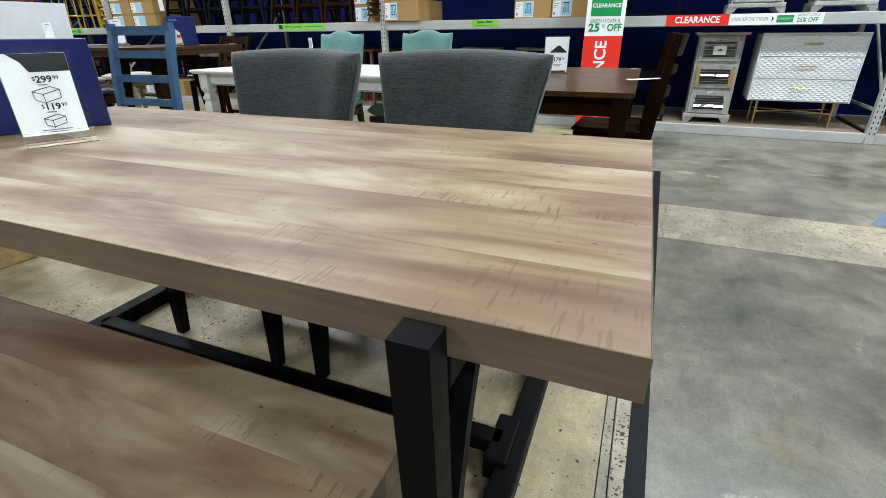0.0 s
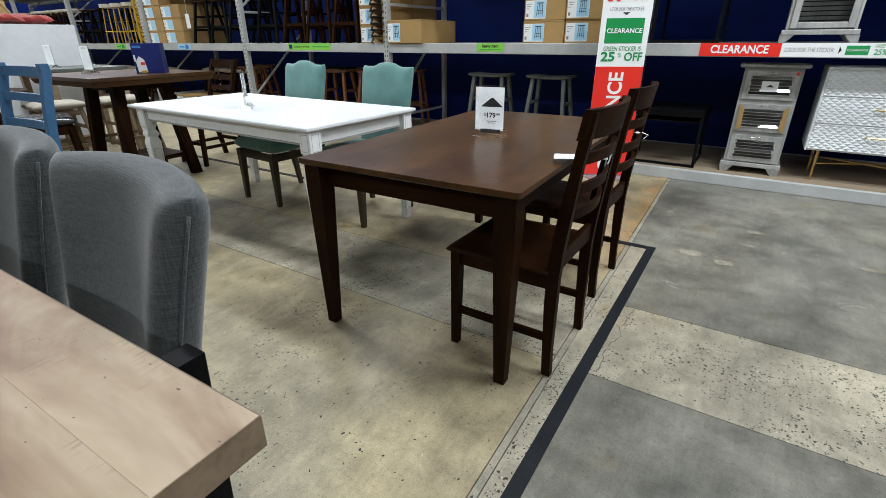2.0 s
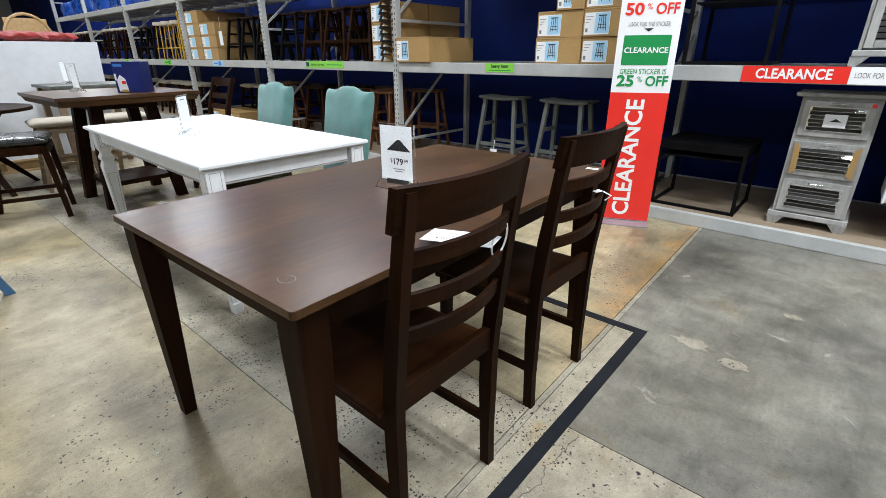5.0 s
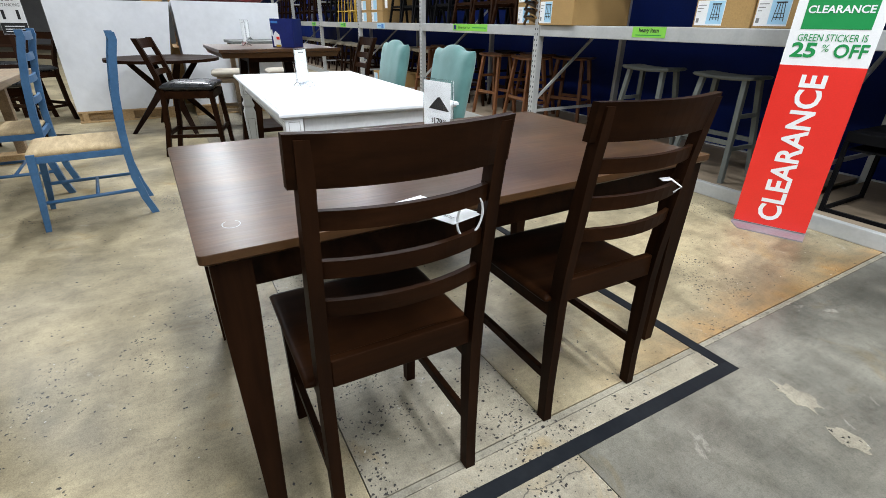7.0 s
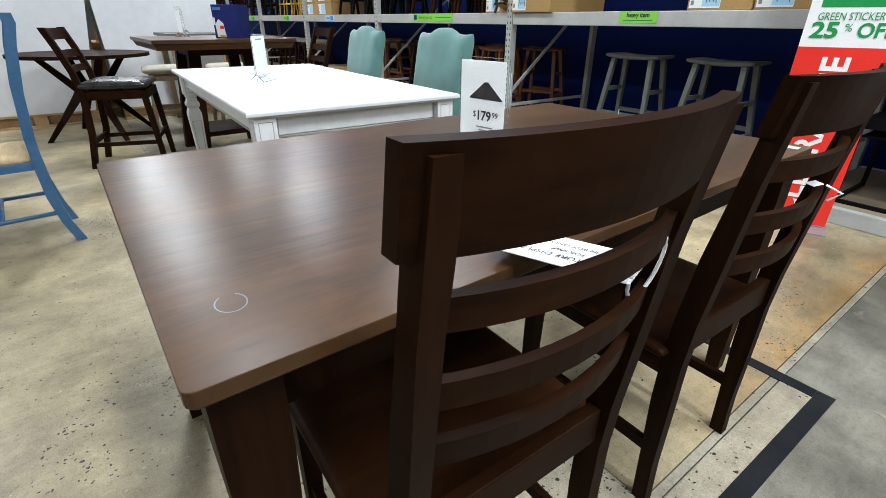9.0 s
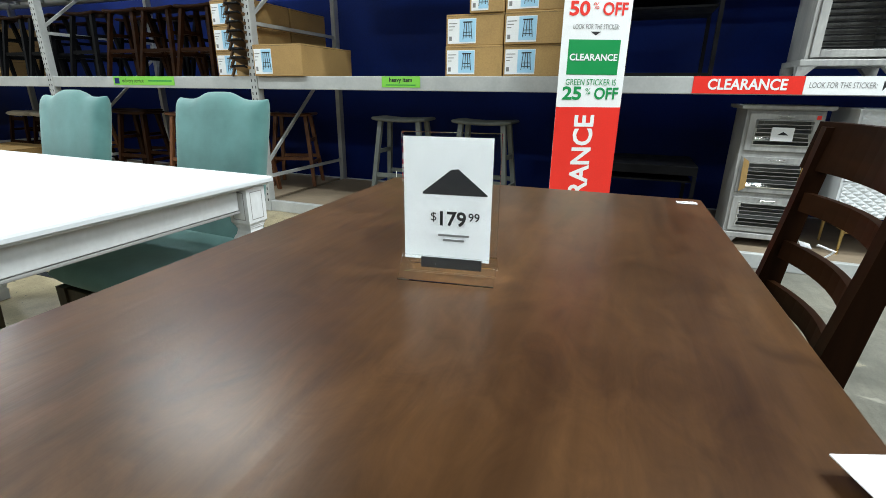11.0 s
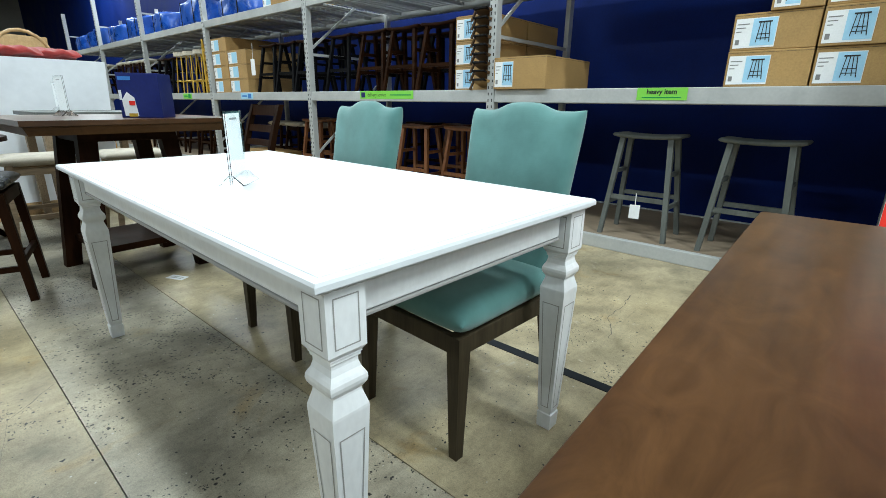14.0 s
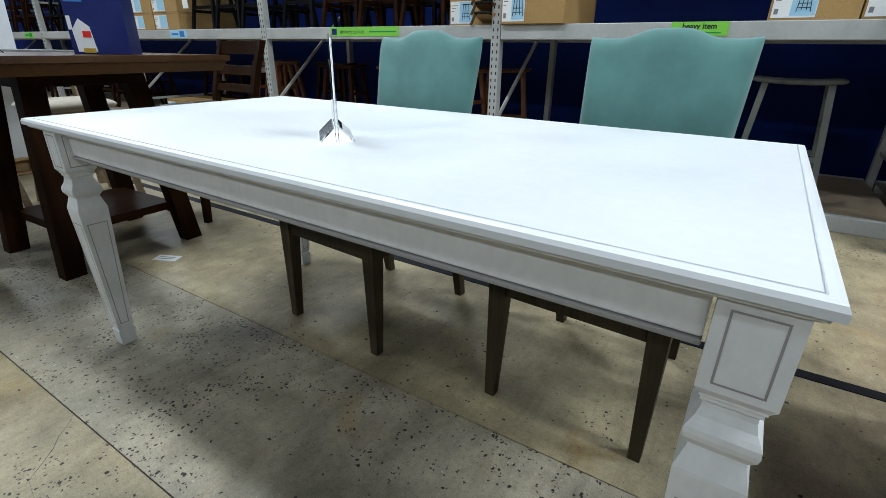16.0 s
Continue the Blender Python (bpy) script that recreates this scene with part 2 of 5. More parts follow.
STEEL = surface("grey_rack_paint", (0.4, 0.41, 0.41), (0.5, 0.51, 0.5), 5.0, 0.42, 0.1, depth=0.05, tint=0.06)
HOLE = plain("shadowed_slot", (0.02, 0.02, 0.022), 0.8)
DECK = surface("worn_deck_board", (0.2, 0.15, 0.1), (0.3, 0.235, 0.165), 5.0, 0.6, stretch=(0.15, 1, 1))
# Chair, leg and apron browns are cut darker to hold the tabletop's shade.
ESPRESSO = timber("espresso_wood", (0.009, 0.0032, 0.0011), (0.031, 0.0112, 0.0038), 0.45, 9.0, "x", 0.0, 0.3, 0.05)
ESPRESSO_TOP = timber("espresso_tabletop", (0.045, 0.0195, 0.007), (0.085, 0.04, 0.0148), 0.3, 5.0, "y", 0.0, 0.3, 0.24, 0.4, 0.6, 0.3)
ESPRESSO_DARK = timber("shaded_dark_wood", (0.008, 0.003, 0.0012), (0.025, 0.0094, 0.0035), 0.48, 10.0, "z", 0.0, 0.3, 0.05)
CHERRY = timber("cherry_stool_wood", (0.1, 0.035, 0.014), (0.2, 0.08, 0.03), 0.4, 12.0, "z", 0.2)
WHITE = surface("white_lacquer", (0.7, 0.725, 0.75), (0.74, 0.765, 0.79), 3.0, 0.4, grain=40, depth=0.02, tint=0.03)
WHITE_RUBBED = surface("rubbed_white_paint", (0.72, 0.73, 0.735), (0.79, 0.805, 0.815), 9.0, 0.45, grain=70, depth=0.05, tint=0.06, stretch=(1, 1, 0.5))
GROOVE_GREY = plain("grey_groove_line", (0.3, 0.295, 0.285), 0.6)
OAK = rustic("weathered_oak")
OAK_EDGE = timber("oak_edge_band", (0.15, 0.105, 0.068), (0.24, 0.175, 0.118), 0.55, 9.0, "x", 0.0, 0.3)
BLACK_METAL = surface("black_steel", (0.0025, 0.0025, 0.003), (0.006, 0.006, 0.007), 8.0, 0.5, 0.0, depth=0.08, spec=0.07)
GREY_CLOTH = cloth("charcoal_linen", (0.015, 0.019, 0.021), (0.075, 0.086, 0.09))
TEAL = cloth("teal_velvet", (0.075, 0.19, 0.18), (0.108, 0.245, 0.23), 700.0, False)
TAUPE_WOOD = timber("taupe_leg_wood", (0.036, 0.027, 0.015), (0.066, 0.051, 0.03), 0.5, 12.0, "z", 0.0, 0.5, 0.15)
BLUE_PAINT = surface("blue_chair_paint", (0.035, 0.11, 0.23), (0.05, 0.145, 0.29), 6.0, 0.42, depth=0.06)
BLACK_LEATHER = surface("black_vinyl", (0.012, 0.013, 0.014), (0.022, 0.024, 0.025), 10.0, 0.3, grain=260, depth=0.2)
BEIGE_CLOTH = cloth("beige_linen", (0.42, 0.37, 0.29), (0.55, 0.5, 0.41))
GREY_STOOL = surface("grey_stool_paint", (0.07, 0.077, 0.071), (0.125, 0.135, 0.125), 9.0, 0.5, stretch=(1, 1, 0.25))
CARTON = surface("brown_cardboard", (0.33, 0.2, 0.07), (0.42, 0.26, 0.095), 4.0, 0.75, grain=110, depth=0.06)
PAPER = plain("white_paper", (0.78, 0.79, 0.8), 0.6)
SKY_PRINT = plain("pale_blue_print", (0.35, 0.6, 0.78), 0.5)
INK = plain("black_ink", (0.012, 0.012, 0.014), 0.5)
GREY_INK = plain("grey_ink", (0.2, 0.2, 0.2), 0.5)
RED = plain("red_print", (0.75, 0.03, 0.02), 0.35)
GREEN = plain("green_print", (0.01, 0.26, 0.07), 0.35)
LIME = plain("lime_tag", (0.22, 0.6, 0.07), 0.4)
BLUE_PRINT = plain("blue_print", (0.05, 0.2, 0.55), 0.4)
NAVY_CARD = surface("navy_card", (0.006, 0.012, 0.1), (0.01, 0.02, 0.15), 4.0, 0.35, depth=0.03)
ACRYLIC = glassy("clear_acrylic")
ACRYLIC_FOOT = glassy("thick_acrylic", 1.49)
SILVER_WOOD = surface("silver_wash", (0.27, 0.27, 0.265), (0.43, 0.425, 0.41), 10.0, 0.42, 0.1, stretch=(1, 1, 0.2))
MIRROR = mirror_mat("antique_mirror")
BRASS = surface("brushed_brass", (0.5, 0.34, 0.12), (0.62, 0.43, 0.17), 12.0, 0.32, 0.9)
GOLD_PAINT = surface("yellow_gold_paint", (0.5, 0.3, 0.03), (0.62, 0.4, 0.05), 9.0, 0.4, 0.3)
FOOT_GREY = surface("silver_plate", (0.3, 0.29, 0.33), (0.38, 0.37, 0.41), 8.0, 0.4, 0.4, depth=0.03)
CHROME = surface("polished_steel", (0.55, 0.55, 0.55), (0.65, 0.65, 0.65), 9.0, 0.22, 1.0)
WRAP = surface("white_foam_wrap", (0.66, 0.68, 0.71), (0.74, 0.76, 0.79), 2.0, 0.5, grain=14, depth=0.15, tint=0.05)
PINE = timber("pallet_pine", (0.4, 0.26, 0.12), (0.52, 0.36, 0.19), 0.7, 12.0, "x", 0.0)
OAK_DULL = timber("grey_oak", (0.25, 0.18, 0.11), (0.36, 0.27, 0.18), 0.55, 12.0, "x", 0.0)
RUSH = surface("woven_rush", (0.36, 0.26, 0.13), (0.56, 0.43, 0.25), 30.0, 0.8, grain=160, depth=0.5, stretch=(0.2, 1, 1))
RATTAN = surface("rattan", (0.36, 0.22, 0.09), (0.5, 0.33, 0.15), 22.0, 0.55)
STACK_BROWN = timber("stack_brown_wood", (0.07, 0.036, 0.014), (0.16, 0.09, 0.04), 0.5, 12.0, "x", 0.0)
RED_CLOTH = cloth("red_cushion", (0.2, 0.01, 0.008), (0.3, 0.02, 0.015))
GREY_BAG = surface("grey_plastic_bag", (0.13, 0.13, 0.135), (0.27, 0.27, 0.28), 9.0, 0.35, depth=0.4, grain=20)
BLUE_FILM = surface("blue_plastic_film", (0.006, 0.05, 0.3), (0.02, 0.1, 0.48), 5.0, 0.3, grain=16, depth=0.6, tint=0.2)
BLUE_VINYL = surface("blue_grey_vinyl", (0.1, 0.15, 0.22), (0.14, 0.2, 0.28), 6.0, 0.5)
# Paints of the unseen ceiling and walls, kept dark to cut bounced light.
CEILING = surface("painted_deck", (0.1, 0.1, 0.1), (0.14, 0.14, 0.14), 2.0, 0.8)
WALL_PAINT = surface("painted_block", (0.26, 0.26, 0.255), (0.32, 0.32, 0.31), 1.5, 0.75)


# ---- building blocks ----
def B():
    return bmesh.new()


def part(name, bm, material, parent, label="", smooth=False):
    me = bpy.data.meshes.new(name)
    bmesh.ops.recalc_face_normals(bm, faces=bm.faces)
    bm.to_mesh(me)
    bm.free()
    if smooth:
        me.shade_smooth()
    me.materials.append(material)
    ob = new(name, me)
    ob.parent = parent
    if label:
        ob["label"] = label
    if material in (ACRYLIC, ACRYLIC_FOOT):
        ob.visible_shadow = False
    return ob


def shared(name, me, parent, m=None, label=""):
    ob = new(name, me)
    ob.parent = parent
    if m is not None:
        ob.matrix_basis = m
    if label:
        ob["label"] = label
    return ob


def thing(name, m, label, category, group="", kind=""):
    ob = new(name)
    ob.matrix_basis = m
    ob.empty_display_size = 0.1
    return tagged(ob, label, category, group, kind)


def soften(bm, off=0.003, seg=2, angle=25):
    edges = [e for e in bm.edges if len(e.link_faces) == 2 and e.calc_face_angle(0) > radians(angle)]
    bmesh.ops.bevel(bm, geom=edges, offset=off, segments=seg, profile=0.5, affect="EDGES", clamp_overlap=True)
    return bm


def box(bm, c, s, m=None):
    """A block with its centre at c and its sizes s."""
    r = bmesh.ops.create_cube(bm, size=1.0, matrix=(m or Matrix()) @ Matrix.Translation(c) @ Matrix.Diagonal((*s, 1)))
    return bm, r["verts"]


def slab(x0, x1, y0, y1, z0, z1, off=0.003, seg=2):
    bm = B()
    box(bm, ((x0 + x1) / 2, (y0 + y1) / 2, (z0 + z1) / 2), (x1 - x0, y1 - y0, z1 - z0))
    return soften(bm, off, seg) if off else bm


def loft(bm, rings, cap=True):
    vs = [[bm.verts.new(p) for p in r] for r in rings]
    n = len(vs[0])
    for a, b in zip(vs, vs[1:]):
        for i in range(n):
            bm.faces.new((a[i], a[(i + 1) % n], b[(i + 1) % n], b[i]))
    if cap:
        bm.faces.new(vs[0][::-1])
        bm.faces.new(vs[-1])
    return bm


def rect(cx, cy, z, w, d):
    return [Vector((cx + sx * w / 2, cy + sy * d / 2, z)) for sx, sy in ((-1, -1), (1, -1), (1, 1), (-1, 1))]


def sticks(*sections, off=0.003):
    """A leg or post through level sections (x, y, z, width, depth)."""
    return soften(loft(B(), [rect(x, y, z, w, d) for x, y, z, w, d in sections]), off, 2, 35)


def bar(p, q, w, h, off=0.002, side=None):
    p, q = Vector(p), Vector(q)
    d = (q - p).normalized()
    s = Vector(side) if side else d.cross(Vector((0, 0, 1)))
    if s.length < 1e-3:
        s = Vector((1, 0, 0))
    s = (s - d * s.dot(d)).normalized()
    u = s.cross(d)
    ring = lambda c: [c + s * w / 2 * a + u * h / 2 * b for a, b in ((-1, -1), (1, -1), (1, 1), (-1, 1))]
    bm = loft(B(), [ring(p), ring(q)])
    return soften(bm, off) if off else bm


def rod(pts, r, n=8, r_end=None):
    pts = [Vector(p) for p in pts]
    rings = []
    for i, p in enumerate(pts):
        d = (pts[min(i + 1, len(pts) - 1)] - pts[max(i - 1, 0)]).normalized()
        s = d.cross(Vector((0.3, 0.2, 1))).normalized()
        u = s.cross(d)
        rr = r + ((r_end if r_end is not None else r) - r) * i / max(1, len(pts) - 1)
        rings.append([p + (s * math.cos(a) + u * math.sin(a)) * rr for a in [2 * math.pi * k / n for k in range(n)]])
    return loft(B(), rings)


def disc(r, z0, z1, n=48, off=0.004, sx=1.0):
    ring = lambda z: [Vector((r * sx * math.cos(2 * math.pi * k / n), r * math.sin(2 * math.pi * k / n), z)) for k in range(n)]
    return soften(loft(B(), [ring(z0), ring(z1)]), off, 2, 40)


def pad(place, half, nx=20, nz=20, power=5.0):
    """An upholstered pad: place(u, v) gives its middle sheet and the way it is thick; half its thickness."""
    bm = B()
    us = [0.5 - 0.5 * math.cos(math.pi * i / nx) for i in range(nx + 1)]
    vs = [0.5 - 0.5 * math.cos(math.pi * j / nz) for j in range(nz + 1)]
    prof = lambda a: max(0.0, 1 - abs(2 * a - 1) ** power) ** 0.5
    sheet = {}
    for s in (1, -1):
        for i, u in enumerate(us):
            for j, v in enumerate(vs):
                rim = i in (0, nx) or j in (0, nz)
                if rim and s < 0:
                    sheet[s, i, j] = sheet[1, i, j]
                    continue
                p, w = place(u, v)
                h = half(u, v, s) if callable(half) else half
                sheet[s, i, j] = bm.verts.new(Vector(p) + Vector(w) * (s * h * prof(u) * prof(v)))
        for i in range(nx):
            for j in range(nz):
                bm.faces.new((sheet[s, i, j], sheet[s, i + 1, j], sheet[s, i + 1, j + 1], sheet[s, i, j + 1]))
    return bm


def curved_slat(p, q, height, thick, sag, n=10, lean=0.0, top_drop=0.0):
    """A slat from p to q that bows by the vector sag, of that height upward."""
    p, q, sag = Vector(p), Vector(q), Vector(sag)
    rings = []
    for i in range(n + 1):
        a = i / n
        c = p.lerp(q, a) + sag * (4 * a * (1 - a))
        out = sag.normalized() if sag.length else Vector((1, 0, 0))
        drop = top_drop * (2 * a - 1) ** 2
        lo, hi = c, c + Vector((0, 0, height - drop)) + out * lean
        rings.append([lo - out * thick / 2, lo + out * thick / 2, hi + out * thick / 2, hi - out * thick / 2])
    return soften(loft(B(), rings), min(0.003, thick / 4), 2, 50)


_letters = {}


def text(body, size, material, parent, m, name="lettering", align="CENTER", spread=1.0, bold=0.0):
    key = (body, size, align, spread, bold, material.name)
    if key not in _letters:
        cu = bpy.data.curves.new("letters", "FONT")
        cu.body, cu.size, cu.align_x, cu.align_y, cu.offset, cu.resolution_u = body, size, align, "CENTER", bold, 3
        ob = bpy.data.objects.new("letters", cu)
        scene.collection.objects.link(ob)
        ob.scale = (spread, 1, 1)
        me = bpy.data.meshes.new_from_object(ob.evaluated_get(bpy.context.evaluated_depsgraph_get()))
        me.transform(Matrix.Diagonal((spread, 1, 1, 1)))
        bpy.data.objects.remove(ob)
        bpy.data.curves.remove(cu)
        me.materials.clear()
        me.materials.append(material)
        _letters[key] = me
    return shared(name, _letters[key], parent, m)


FACE = pose(0, 0, 0, 90, 0, 0)  # upright, read from -y


def sheet(x0, x1, z0, z1, y, material, parent, name, thick=0.0015, m=None, label=""):
    bm = B()
    box(bm, ((x0 + x1) / 2, y, (z0 + z1) / 2), (x1 - x0, thick, z1 - z0), m)
    return part(name, bm, material, parent, label)


# ---- the shell of the store ----
def joint_x(y):
    return 0.03 - 0.019 * y


def build_shell():
    X0, X1, Y0, Y1, Z1 = -30.0, 14.0, -13.0, 7.2, 6.4
    floor = part("floor", slab(X0, X1, Y0, Y1 + 0.3, -0.3, -0.012, 0), SEAM, None)
    tagged(floor, "polished tan and grey concrete slab floor with saw-cut joints", "floor", kind="structure")
    cuts = (Y0, 2.61, 3.2, Y1)
    for k, (ya, yb) in enumerate(zip(cuts, cuts[1:])):
        for left in (True, False):
            g = 0.0018
            a, b = ya + g, yb - g
            if left:
                quad = [(X0, a), (joint_x(a) - g, a), (joint_x(b) - g, b), (X0, b)]
            else:
                quad = [(joint_x(a) + g + 0.026, a), (X1, a), (X1, b), (joint_x(b) + g + 0.026, b)]
            bm = loft(B(), [[Vector((x, y, z)) for x, y in quad] for z in (-0.05, 0.0)])
            part("slab", bm, PEBBLED if k == 1 else (TAN if left else GREY), floor)
    strip = [(joint_x(Y0) + 0.0015, Y0), (joint_x(Y0) + 0.0245, Y0), (joint_x(Y1) + 0.0245, Y1), (joint_x(Y1) + 0.0015, Y1)]
    part("joint_filler", loft(B(), [[Vector((x, y, z)) for x, y in strip] for z in (-0.05, -0.002)]), CAULK, floor)
    edge = [(joint_x(-2.0) + 0.03, -2.0), (0.1, -2.0), (0.1, 3.96), (joint_x(3.96) + 0.03, 3.96)]
    part("worn_strip", loft(B(), [[Vector((x, y, z)) for x, y in edge] for z in (-0.004, 0.0007)]), PEBBLED, floor)
    wall = part("wall_north", slab(X0, X1, Y1, Y1 + 0.2, 0, Z1, 0), NAVY, None)
    tagged(wall, "navy blue painted wall behind the storage rack", "wall", kind="structure")
    # Unseen walls and ceiling that close the room and limit the bounce.
    for nm, (a, b, c, d) in {"wall_south": (X0, X1, Y0 - 0.2, Y0), "wall_west": (X0 - 0.2, X0, Y0, Y1), "wall_east": (X1, X1 + 0.2, Y0, Y1)}.items():
        tagged(part(nm, slab(a, b, c, d, 0, Z1, 0), WALL_PAINT, None), "unseen grey painted wall closing the store", "wall", kind="structure")
    tagged(part("ceiling", slab(X0, X1, Y0, Y1, Z1, Z1 + 0.2, 0), CEILING, None), "unseen dark painted ceiling closing the store", "ceiling", kind="structure")
    for pts in (((0.17, 3.19), (0.168, 3.1), (0.15, 3.0), (0.172, 2.93), (0.14, 2.83), (0.146, 2.72), (0.152, 2.615)), ((-1.72, 4.95), (-1.69, 4.75), (-1.7, 4.6), (-1.62, 4.45), (-1.6, 4.36)),
                ((-3.0, 2.6), (-2.85, 2.45), (-2.6, 2.4), (-2.4, 2.28))):
        crack = B()
        rng = random.Random(len(pts))
        edge = []
        for (xa, ya), (xb, yb) in zip(pts, pts[1:]):
            for k in range(6):
                x, y = xa + (xb - xa) * k / 6 + rng.uniform(-0.006, 0.006), ya + (yb - ya) * k / 6
                w = rng.uniform(0.0008, 0.0028)
                edge.append((crack.verts.new((x - w, y, 0.0006)), crack.verts.new((x + w, y, 0.0006))))
        for p, q in zip(edge, edge[1:]):
            crack.faces.new((p[0], p[1], q[1], q[0]))
        part("crack", crack, SEAM, floor)
    for cx, cy, w, d in ((0.31, 4.04, 0.1, 0.05), (0.49, 3.98, 0.075, 0.04), (0.62, 4.6, 0.05, 0.03), (1.2, 4.3, 0.09, 0.03)):
        rng = random.Random(int(cx * 100))
        ring = [(cx + w * math.cos(a) * rng.uniform(0.55, 1.1), cy + d * math.sin(a) * rng.uniform(0.5, 1.1)) for a in [2 * math.pi * k / 18 for k in range(18)]]
        part("filler_smear", loft(B(), [[Vector((x, y, z)) for x, y in ring] for z in (-0.001, 0.0008)]), CAULK, floor)
    for a in ((0.076, 0.124, -2.0, 4.0), (-9.0, 0.124, 3.953, 4.0)):
        x0, x1, y0, y1 = a
        if x0 < -1:
            x1 = 0.075
        t = part("floor_tape", slab(x0, x1, y0, y1, 0.0, 0.003, 0), TAPE, None)
        tagged(t, "black tape line stuck on the concrete floor", "floor tape", kind="structure")


def build_lamps():
    for x, y in LAMPS:
        # Lamps past x 1 run stronger to lift the rack's right end.
        power = LAMP_POWER * (1.1 if x > 1.0 else 1.0)
        d = bpy.data.lights.new("tube_light", "AREA")
        d.shape, d.size, d.size_y, d.energy, d.color = "RECTANGLE", 2.3, 0.35, power, (0.93, 1.0, 1.03)
        lamp = new("tube_light", d)
        lamp.matrix_basis = pose(x, y, LAMP_Z - 0.03)
        fix = thing("ceiling_light", pose(x, y, LAMP_Z), "white steel strip light fixture set out of view under the ceiling", "ceiling light", "ceiling lights")
        part("housing", slab(-1.2, 1.2, -0.2, 0.2, 0.0, 0.08), STEEL, fix)
        for dx in (-0.9, 0.9):
            part("hanger", rod([(dx, 0, 0.08), (dx, 0, 6.4 - LAMP_Z)], 0.006, 6), STEEL, fix)


build_shell()
build_lamps()


# ---- display tables ----
def framed_leg(parent, x, y):
    """A square white leg with a panelled block, a moulded neck and a panelled taper."""
    prof = [(0.0, 0.025), (0.055, 0.027), (0.058, 0.0235), (0.066, 0.0235), (0.07, 0.026), (0.492, 0.0435), (0.498, 0.0432), (0.528, 0.034), (0.533, 0.0335),
            (0.538, 0.037), (0.545, 0.0415), (0.553, 0.0432), (0.561, 0.0425), (0.568, 0.039), (0.576, 0.034), (0.588, 0.0305), (0.596, 0.0305), (0.599, 0.034), (0.604, 0.034),
            (0.606, 0.0365), (0.609, 0.0365), (0.619, 0.0435), (0.735, 0.0435)]
    leg = part("leg", soften(loft(B(), [rect(x, y, z, 1.86 * h, 1.86 * h) for z, h in prof]), 0.0012, 1, 60), WHITE_RUBBED, parent)
    # Flat grey strips stand in for the recessed panel grooves.
    lines = B()
    for (z0, h0), (z1, h1), rim in (((0.615, 0.0405), (0.737, 0.0405), 0.014), ((0.07, 0.0242), (0.462, 0.0393), 0.011)):
        for k in range(4):
            turn = Matrix.Translation((x, y, 0)) @ Matrix.Rotation(k * math.pi / 2, 4, "Z")
            loops = []
            for o in (rim, rim + 0.0026):
                loops.append([lines.verts.new(turn @ Vector((sx * (h - o), -h - 0.0005 + (o - rim) * (h0 - h1) / (z1 - z0), z))) for sx, z, h in
                              ((-1, z0 + o, h0), (1, z0 + o, h0), (1, z1 - o, h1), (-1, z1 - o, h1))])
            for a in range(4):
                b = (a + 1) % 4
                lines.faces.new((loops[0][a], loops[0][b], loops[1][b], loops[1][a]))
    part("panel_line", lines, GROOVE_GREY, leg, "thin grey line drawn round the panels")


def white_table():
    t = thing("dining_table", pose(-2.414, 3.26, 0, 0, 0, -1.3), "white lacquered dining table with panelled tapered legs on the concrete floor", "table")
    L, W = 0.951, 0.468
    rings = []
    for z, o in ((0.737, 0.016), (0.741, 0.01), (0.746, 0.009), (0.748, 0.0), (0.758, 0.0), (0.764, 0.003), (0.7655, 0.009), (0.7655, 0.017), (0.7625, 0.0178), (0.7625, 0.0195), (0.766, 0.0203)):
        rings.append([Vector((sx * (L - o), sy * (W - o), z)) for sx, sy in ((-1, -1), (1, -1), (1, 1), (-1, 1))])
    bm = loft(B(), rings)
    part("tabletop", soften(bm, 0.0015, 1, 50), WHITE, t)
    mid, lx, ly = 0.02, 0.872, 0.401
    for sx in (-1, 1):
        part("apron", slab(mid + sx * lx - 0.012, mid + sx * lx + 0.012, -ly + 0.05, ly - 0.05, 0.665, 0.737), WHITE_RUBBED, t)
        part("bead", slab(mid + sx * lx - 0.015, mid + sx * lx + 0.015, -ly + 0.05, ly - 0.05, 0.655, 0.663, 0.002), GROOVE_GREY, t)
        for sy in (-1, 1):
            framed_leg(t, mid + sx * lx, sy * ly)
    for sy in (-1, 1):
        part("apron", slab(mid - lx + 0.045, mid + lx - 0.045, sy * ly - 0.012, sy * ly + 0.012, 0.665, 0.737), WHITE_RUBBED, t)
        part("bead", slab(mid - lx + 0.045, mid + lx - 0.045, sy * ly - 0.015, sy * ly + 0.015, 0.655, 0.663, 0.002), GROOVE_GREY, t)


